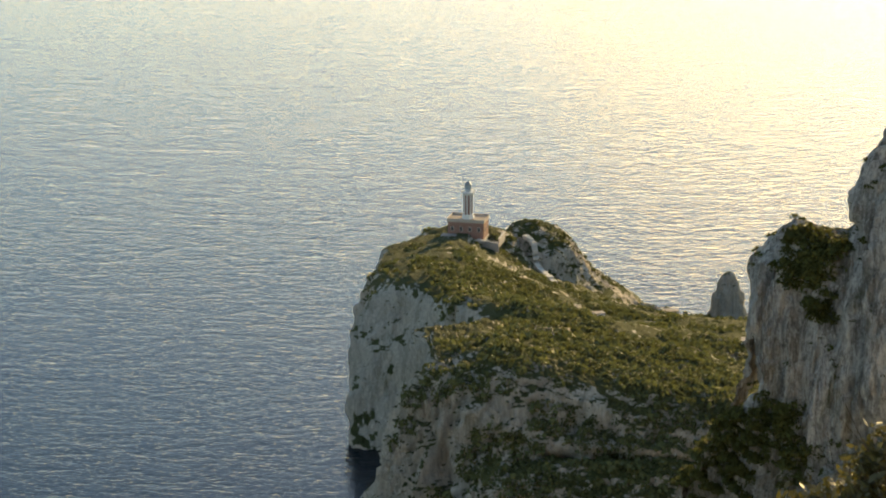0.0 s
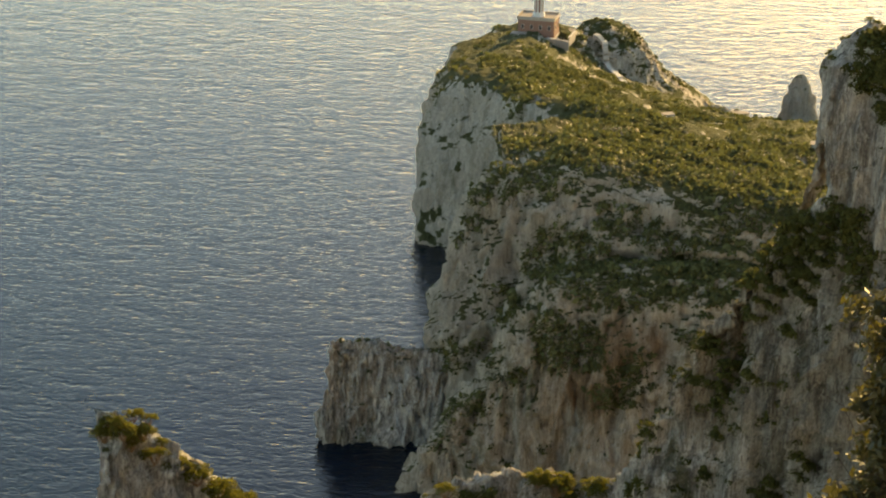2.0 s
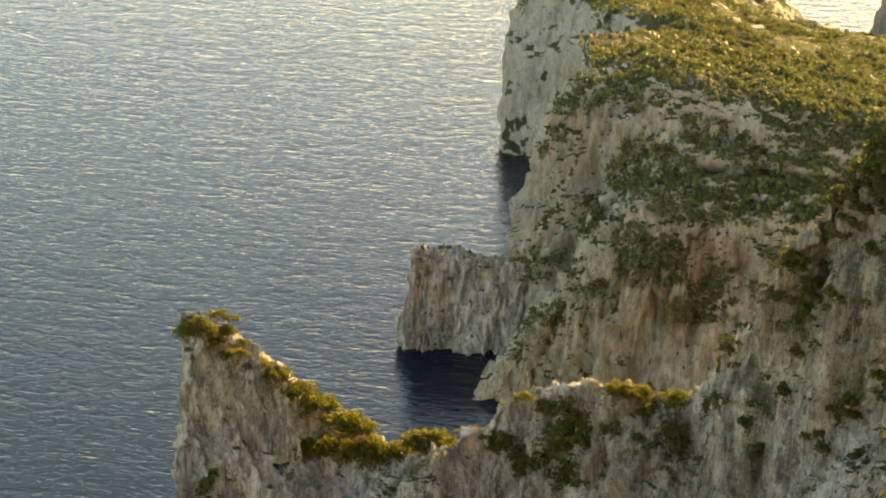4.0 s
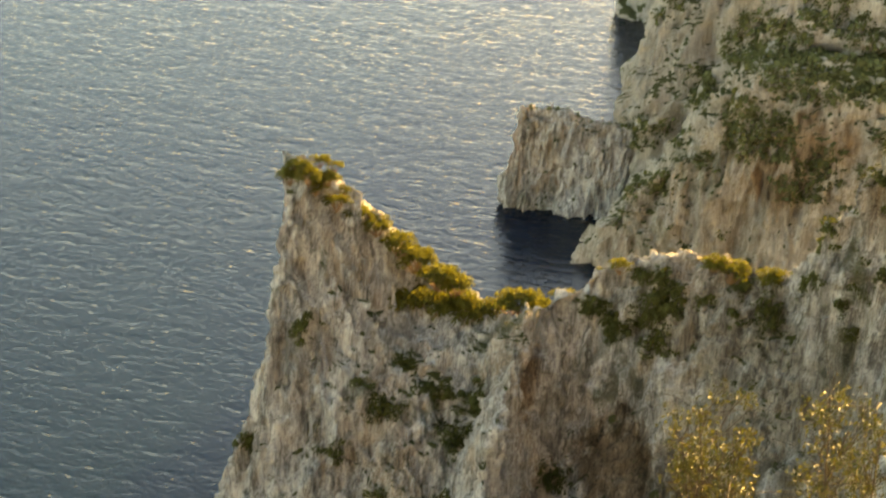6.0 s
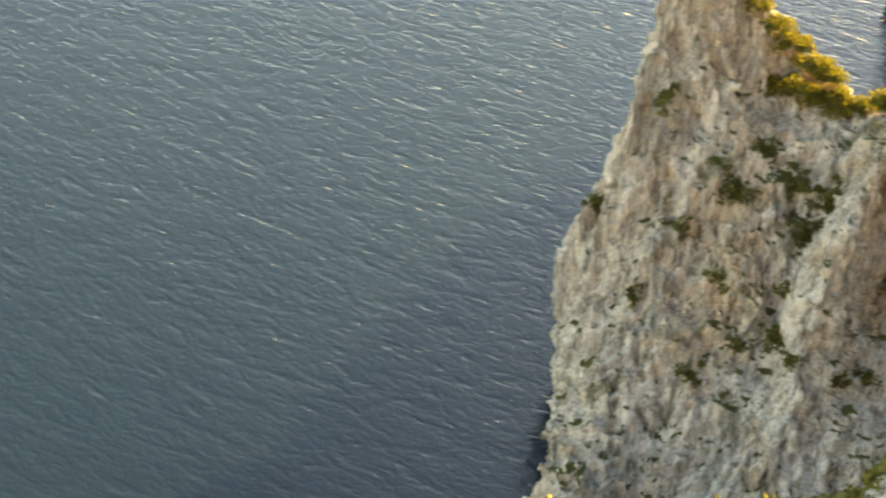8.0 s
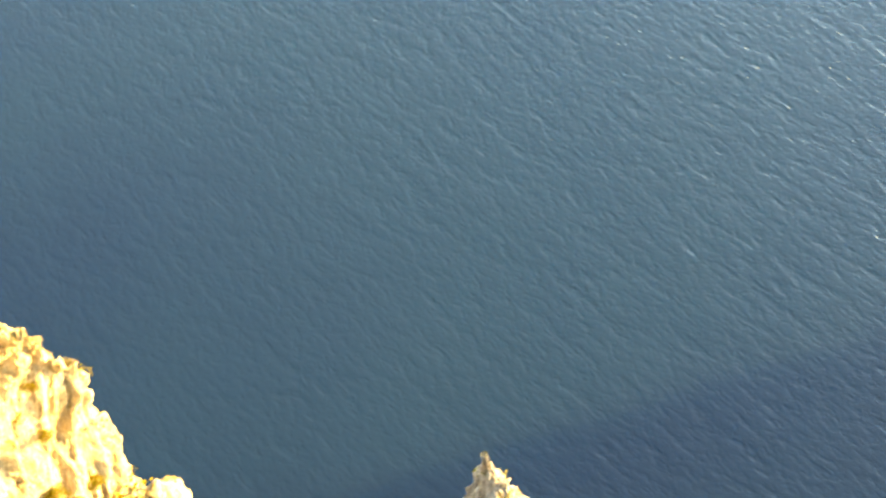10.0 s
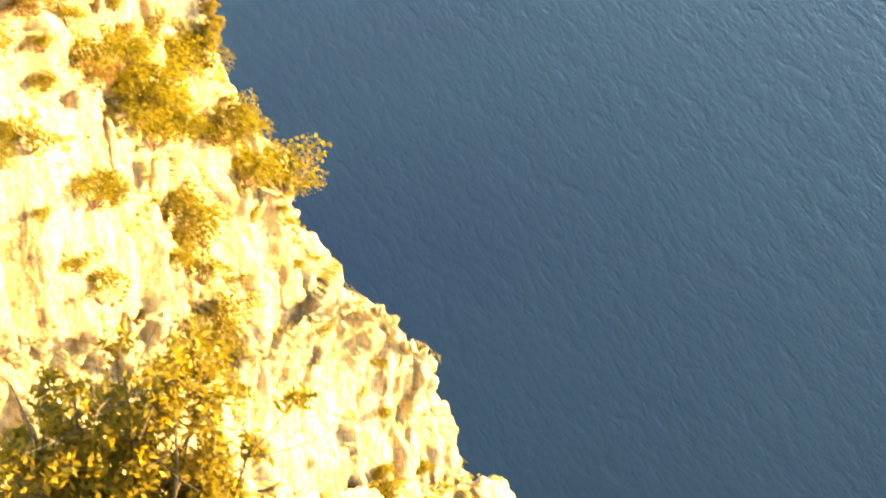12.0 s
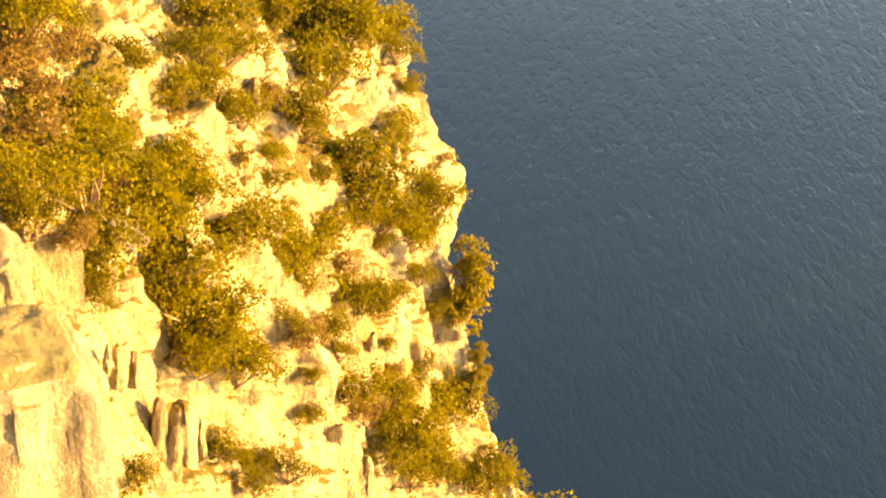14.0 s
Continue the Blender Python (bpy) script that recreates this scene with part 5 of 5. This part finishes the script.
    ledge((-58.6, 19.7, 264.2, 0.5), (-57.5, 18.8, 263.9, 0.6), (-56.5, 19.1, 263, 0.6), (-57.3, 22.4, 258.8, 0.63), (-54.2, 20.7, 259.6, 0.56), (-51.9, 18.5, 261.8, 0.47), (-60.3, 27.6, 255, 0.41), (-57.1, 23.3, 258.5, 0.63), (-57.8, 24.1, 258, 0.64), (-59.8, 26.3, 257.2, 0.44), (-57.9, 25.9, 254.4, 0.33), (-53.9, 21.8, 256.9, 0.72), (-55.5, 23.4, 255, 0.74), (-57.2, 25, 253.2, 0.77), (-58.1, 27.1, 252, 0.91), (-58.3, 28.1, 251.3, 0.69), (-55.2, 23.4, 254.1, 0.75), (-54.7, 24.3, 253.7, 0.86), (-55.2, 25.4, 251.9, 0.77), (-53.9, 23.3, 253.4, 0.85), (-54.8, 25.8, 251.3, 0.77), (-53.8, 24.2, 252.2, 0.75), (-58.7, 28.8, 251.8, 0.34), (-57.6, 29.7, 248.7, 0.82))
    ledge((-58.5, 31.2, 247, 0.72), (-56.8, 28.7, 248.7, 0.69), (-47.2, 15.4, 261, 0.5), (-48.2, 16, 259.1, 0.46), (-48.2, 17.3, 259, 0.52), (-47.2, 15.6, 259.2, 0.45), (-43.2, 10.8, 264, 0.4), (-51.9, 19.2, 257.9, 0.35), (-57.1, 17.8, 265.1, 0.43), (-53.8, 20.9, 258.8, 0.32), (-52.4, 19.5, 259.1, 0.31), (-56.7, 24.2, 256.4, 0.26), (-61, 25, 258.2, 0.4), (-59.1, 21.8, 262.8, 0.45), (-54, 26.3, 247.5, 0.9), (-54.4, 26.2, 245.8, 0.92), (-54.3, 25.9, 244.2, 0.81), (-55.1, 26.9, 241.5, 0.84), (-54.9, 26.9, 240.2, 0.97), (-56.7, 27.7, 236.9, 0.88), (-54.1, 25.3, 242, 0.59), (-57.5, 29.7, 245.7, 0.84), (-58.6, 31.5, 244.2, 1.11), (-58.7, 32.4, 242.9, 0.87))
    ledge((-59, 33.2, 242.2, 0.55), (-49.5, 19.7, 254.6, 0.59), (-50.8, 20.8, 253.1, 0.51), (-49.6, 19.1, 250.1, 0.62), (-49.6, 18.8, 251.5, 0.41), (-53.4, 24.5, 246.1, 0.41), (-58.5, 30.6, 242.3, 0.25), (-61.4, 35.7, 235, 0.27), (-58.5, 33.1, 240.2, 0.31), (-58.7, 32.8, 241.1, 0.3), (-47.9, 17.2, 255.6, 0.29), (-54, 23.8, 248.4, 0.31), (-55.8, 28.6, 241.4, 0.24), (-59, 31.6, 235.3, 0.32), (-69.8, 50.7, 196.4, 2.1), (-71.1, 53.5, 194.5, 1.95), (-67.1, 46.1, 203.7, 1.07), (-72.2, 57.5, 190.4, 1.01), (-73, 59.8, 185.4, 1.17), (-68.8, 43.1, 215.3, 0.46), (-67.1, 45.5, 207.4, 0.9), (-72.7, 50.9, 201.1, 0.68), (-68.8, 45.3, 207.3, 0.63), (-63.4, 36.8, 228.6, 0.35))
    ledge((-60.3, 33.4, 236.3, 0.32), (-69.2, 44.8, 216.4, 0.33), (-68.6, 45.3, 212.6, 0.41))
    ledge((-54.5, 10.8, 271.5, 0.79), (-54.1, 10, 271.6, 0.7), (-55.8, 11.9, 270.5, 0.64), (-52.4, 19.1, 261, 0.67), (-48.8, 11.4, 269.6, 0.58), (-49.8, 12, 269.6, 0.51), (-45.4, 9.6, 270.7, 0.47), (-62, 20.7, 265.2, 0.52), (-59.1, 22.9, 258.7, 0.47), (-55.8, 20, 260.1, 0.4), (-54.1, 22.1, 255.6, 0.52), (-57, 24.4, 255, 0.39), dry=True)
    for q, nn, dry in zip(p[:60], n[:60], order.random(60)):
        plant(q + nn * 0.15, 0.3 + 0.45 * order.random(), 3 if dry < 0.3 else int(order.random() * 3))
    def grassy(p, n):
        return (n[:, 2] > 0.12) & (p[:, 2] > 236 + 9 * patchy(p, 5, 48)) & (np.hypot(p[:, 0], p[:, 1]) > 32)
    rest = spots(sunny_g, sunny_n, 6500, grassy, 47)[0]
    dry = patchy(rest, 4, 49) > 0.1
    for chosen, leaves, label in ((~dry, M_LEAF, "olive-green tufts on the sunlit cliff"), (dry, M_LEAF_DRY, "dry golden grass and low herbs on the sunlit cliff")):
        q = rest[chosen]
        scrub("scrub", q, 0.14 + 0.5 * rng.random(len(q)) ** 3, 40, 0.17, leaves, label, 0.8)
    low = spots(sunny_g, sunny_n, 4200, lambda p, n: (p[:, 2] > 175) & (p[:, 2] < 262) & (patchy(p * np.array([1, 1, 0.4]), 3.5, 51) > 0.0), 50)[0]
    scrub("scrub", low, 0.12 + 0.4 * rng.random(len(low)) ** 2, 40, 0.17, M_LEAF, "small dark tufts in the joints of the sunlit cliff", 0.8)


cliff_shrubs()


def pine(base, top, spread, seed):
    """A small wind-bent pine leaning out over the drop."""
    r = np.random.default_rng(seed)
    base, top = np.array(base, float), np.array(top, float)
    ob = new("tree")
    tagged(ob, "small golden pine leaning out from the cliff edge", "tree", "trees on the cliff edge")
    h = np.linalg.norm(top - base)
    axis = (top - base) / h
    limbs, tips, size = [], [], []
    for k in range(11):
        out = r.normal(size=3)
        out -= axis * (out @ axis)
        reach = (0.45 + 0.55 * r.random()) * h
        a = base + axis * h * 0.25 * r.random()
        b = a + axis * reach * 0.8 + out / np.linalg.norm(out) * spread * (0.2 + 0.9 * r.random())
        limb = bend(a, b, -0.1 * h * axis + out * 0.06, 7)
        limbs.append(tube(limb, np.linspace(0.022, 0.007, 7) * h, 5))
        for m in range(5):                     # plumes along the outer half
            c = limb[min(6, 3 + m)] + r.normal(size=3) * 0.05 * h
            tips.append(c), size.append(h * (0.07 + 0.07 * r.random()))
    v, f = merged(*limbs)
    array_part("trunk", v, f, M_TWIG, ob, "pale brown trunk and limbs")
    v, f = leafy(tips, size, 130, 0.16, 1.1)
    array_part("crown", v, f, M_PINE, ob, "golden-green needle clumps")


pine((-59.9, 28.5, 253.8), (-61.5, 29.7, 256.6), 0.55, 61)
pine((-58.6, 28.5, 251.8), (-59.0, 29.4, 252.8), 0.35, 62)
pine((-59.3, 28.9, 252.6), (-59.7, 29.5, 253.4), 0.3, 66)


def near_block(at, size, seed, label):
    f = Form()
    for z, r in ((-3.5, 1.3), (-1.2, 1.2), (0.2, 1.05), (0.75, 0.95), (1.0, 0.72), (1.06, 0.02)):
        f.line(*[(at[0] + size[0] * r * math.copysign(abs(math.cos(2 * math.pi * k / 12)) ** 0.7, math.cos(2 * math.pi * k / 12)),
                  at[1] + size[1] * r * math.copysign(abs(math.sin(2 * math.pi * k / 12)) ** 0.7, math.sin(2 * math.pi * k / 12)),
                  at[2] + size[2] * z) for k in range(13)])
    ob, g, n = crag("rock_block", f, 60, 60, M_ROCK_BLOCK, 0.22, 1.6, seed, 0.4)
    tagged(ob, label, "rock")


near_block((-20.9, 3.5, 283.6), (1.2, 1.3, 1.5), 71, "sun-bleached cream limestone block jutting near the viewpoint")
near_block((-24.45, 3.75, 283.2), (0.9, 0.9, 1.2), 72, "cream limestone block behind the near one")


def rock_slab(at, wide, tall, lean, seed):
    """An upright flake of limestone standing off the cliff."""
    f = Form()
    for z, r in ((-1.0, 1.15), (-0.5, 1.1), (0.0, 1.0), (0.5, 0.85), (0.85, 0.6), (1.0, 0.05)):
        f.line(*[(at[0] + lean * z * 0.3 + wide * r * math.cos(math.pi * k / 5), at[1] + 0.8 * wide * r * math.sin(math.pi * k / 5), at[2] + tall * z) for k in range(11)])
    ob, g, n = crag("rock_slab", f, 26, 26, M_ROCK_NEAR, 0.16, 0.9, seed, 0.2)
    tagged(ob, "upright flake of cream limestone on the sunlit cliff", "rock", "upright rock flakes")


rock_slab((-44.9, 10.8, 266.6), 0.29, 0.89, 0.2, 170)
rock_slab((-45.7, 11.5, 265.8), 0.22, 0.69, 0.3, 171)
rock_slab((-43.4, 10.2, 268), 0.15, 0.50, 0, 172)
rock_slab((-47.5, 13.4, 261.3), 0.67, 1.68, 0.2, 173)
rock_slab((-46.1, 12.3, 263), 0.38, 1.37, 0.1, 174)
rock_slab((-60.6, 19.8, 265.8), 0.31, 0.78, 0.4, 175)
rock_slab((-54.8, 16.4, 266.8), 0.30, 0.41, 0.5, 176)
rock_slab((-56.4, 23.2, 257.1), 0.25, 0.46, 0.3, 177)
rock_slab((-52.6, 20.6, 256.3), 0.40, 0.32, 0.4, 178)
rock_slab((-67.1, 27.8, 261.1), 0.38, 0.65, 0.2, 179)
rock_slab((-58.3, 16.6, 268.5), 0.21, 0.27, 0.2, 180)
rock_slab((-63.3, 26.6, 260.9), 0.32, 0.49, 0.1, 181)
rock_slab((-45.9, 12.7, 262.1), 0.43, 1.21, 0.1, 182)
rock_slab((-47.4, 14, 261.4), 0.22, 0.80, 0.2, 183)
rock_slab((-52.6, 20.6, 256.2), 0.33, 0.32, 0.3, 184)
rock_slab((-53.8, 24, 250.7), 0.27, 0.78, 0.1, 185)
rock_slab((-53.5, 24, 243.3), 0.33, 0.92, 0.1, 186)
rock_slab((-53.1, 21.9, 253.3), 0.41, 1.26, 0, 187)


# ---- bushes close to the viewpoint ----
def bush(root, heads, seed, leaf=0.018, each=620, material=None, twigs=14, label="tall wispy bush with golden backlit leaves"):
    """Slender stems from one root to leafy heads (x, y, z, radius)."""
    r = np.random.default_rng(seed)
    root = np.array(root, float)
    ob = new("bush")
    tagged(ob, label, "bush", "bushes beside the viewpoint")
    wood, vs = [], []
    for x, y, z, rad in heads:
        c = np.array((x, y, z))
        low = c - (c - root) * np.array([0.55, 0.55, 0.0]) - np.array([0, 0, min(1.3, (z - root[2]) * 0.5)])
        wood.append(tube(bend(root, low, r.normal(size=3) * 0.04), np.linspace(0.016, 0.010, 6), 5))
        wood.append(tube(bend(low, c, r.normal(size=3) * 0.05), np.linspace(0.010, 0.004, 6), 5))
        for k in range(twigs):
            u = 0.25 + 0.75 * r.random()
            a = low * (1 - u) + c * u
            b = a + r.normal(size=3) * rad * 0.55 + np.array([0, 0, rad * 0.8])
            wood.append(tube(bend(a, b, r.normal(size=3) * 0.02, 5), np.linspace(0.0035, 0.0015, 5), 3))
            for bare in range(2):
                c2 = a + r.normal(size=3) * rad * 1.1 + np.array([0, 0, rad * 0.6])
                wood.append(tube(bend(a, c2, r.normal(size=3) * 0.02, 5), np.linspace(0.003, 0.001, 5), 3))
            m = int(each / twigs)
            at = b + r.normal(size=(m, 3)) * rad * 0.26
            d = r.normal(size=(m, 3)) + np.array([0, 0, 0.5])
            d /= np.linalg.norm(d, axis=1, keepdims=True)
            e = np.cross(d, r.normal(size=(m, 3)))
            e /= np.linalg.norm(e, axis=1, keepdims=True)
            s = leaf * (0.6 + 0.8 * r.random((m, 1)))
            vs.append(np.stack([at - d * s, at + e * s * 0.42, at + d * s, at - e * s * 0.42], 1).reshape(-1, 3))
    v = np.concatenate(vs)
    array_part("leaves", v, np.arange(len(v)).reshape(-1, 4), material or M_LEAF_BUSH, ob)
    v, f = merged(*wood)
    array_part("branch_work", v, f, M_STEM, ob, "thin brown stems")


bush((0.36, 7.9, 289.2), [(0.17, 8.0, 294.85, 0.13), (0.10, 8.0, 294.70, 0.12), (0.26, 8.0, 294.76, 0.13), (0.37, 7.99, 294.70, 0.12), (0.20, 8.0, 294.56, 0.13),
                         (0.48, 7.98, 294.30, 0.10), (0.30, 8.0, 294.2, 0.10), (0.16, 8.0, 293.85, 0.08)], 81, 0.0115, 1000, None, 14)
bush((0.45, 7.8, 289.3), [(0.42, 8.0, 293.72, 0.16), (0.30, 8.0, 293.6, 0.15), (0.55, 7.98, 293.7, 0.16), (0.2, 8.0, 293.35, 0.14)], 82, 0.0115, 260, None, 16)
bush((0.85, 7.9, 289.2), [(0.75, 7.97, 295.05, 0.14), (0.86, 7.96, 294.88, 0.14), (0.80, 7.96, 294.66, 0.12), (0.95, 7.95, 294.4, 0.14), (0.90, 7.95, 294.0, 0.14), (1.0, 7.9, 294.9, 0.14)], 83, 0.0115, 900, None, 14)
bush((1.75, 7.7, 289.6), [(1.85, 7.83, 296.88, 0.16), (1.72, 7.85, 296.74, 0.14), (1.64, 7.87, 296.50, 0.14), (1.93, 7.81, 296.6, 0.18), (1.79, 7.84, 296.40, 0.18), (1.64, 7.87, 296.22, 0.14),
                         (1.73, 7.85, 296.02, 0.18), (1.91, 7.81, 296.05, 0.20), (2.02, 7.8, 296.4, 0.2), (1.67, 7.86, 295.75, 0.18), (1.85, 7.83, 295.7, 0.2), (1.59, 7.87, 295.5, 0.15)], 84, 0.024, 1300, M_LEAF_GLINT, 12,
     "dense dark bush with glinting narrow leaves")
bush((-4.6, 1.9, 288.8), [(-4.68, 1.75, 294.83, 0.12), (-4.62, 1.92, 294.87, 0.12), (-4.55, 2.06, 294.89, 0.12), (-4.5, 2.17, 294.79, 0.12), (-4.73, 1.61, 294.65, 0.12), (-4.67, 1.78, 294.59, 0.12), (-4.6, 1.96, 294.63, 0.12), (-4.52, 2.13, 294.59, 0.12), (-4.43, 2.31, 294.46, 0.12), (-4.76, 1.52, 294.46, 0.12), (-4.71, 1.67, 294.37, 0.12), (-4.64, 1.86, 294.34, 0.12), (-4.56, 2.05, 294.31, 0.12), (-4.48, 2.22, 294.3, 0.12), (-4.75, 1.55, 294.89, 0.12)], 85, 0.021, 1100, M_LEAF_NEAR, 12, "leafy olive-brown bush just below the viewpoint")
bush((-5.2, 2.99, 286.8), [(-5.29, 2.83, 292.75, 0.09), (-5.2, 2.99, 292.8, 0.09), (-5.14, 3.1, 292.74, 0.09), (-5.24, 2.92, 292.62, 0.09), (-5.16, 3.05, 292.53, 0.09)], 86, 0.019, 850, M_LEAF_NEAR, 10, "small leafy bush rooted on the steep drop")


def dead_shrub(at, size, seed):
    """Bare twisted grey-brown branches left on the ledge."""
    r = np.random.default_rng(seed)
    ob = new("dead_shrub")
    tagged(ob, "bare dead shrub with twisted pale branches on the cliff", "shrub")
    at = np.array(at, float)
    for k in range(7):
        a = at + r.normal(size=3) * 0.1 * size
        b = a + np.array([r.normal() * 0.5, r.normal() * 0.5, 0.55 + 0.4 * r.random()]) * size
        pieces = [tube(bend(a, b, r.normal(size=3) * 0.15 * size), np.linspace(0.05, 0.018, 6) * size, 5)]
        for m in range(4):
            u = 0.4 + 0.6 * r.random()
            c = a * (1 - u) + b * u
            pieces.append(tube(bend(c, c + r.normal(size=3) * 0.35 * size, r.normal(size=3) * 0.06 * size), np.linspace(0.02, 0.007, 6) * size, 4))
        v, f = merged(*pieces)
        array_part("branch", v, f, M_DEAD, ob)


dead_shrub((-46.7, 11.1, 269.3), 1, 64)
dead_shrub((-47.8, 12.1, 268.3), 0.8, 65)
dead_shrub((-54.4, 17.1, 264.8), 0.6, 67)
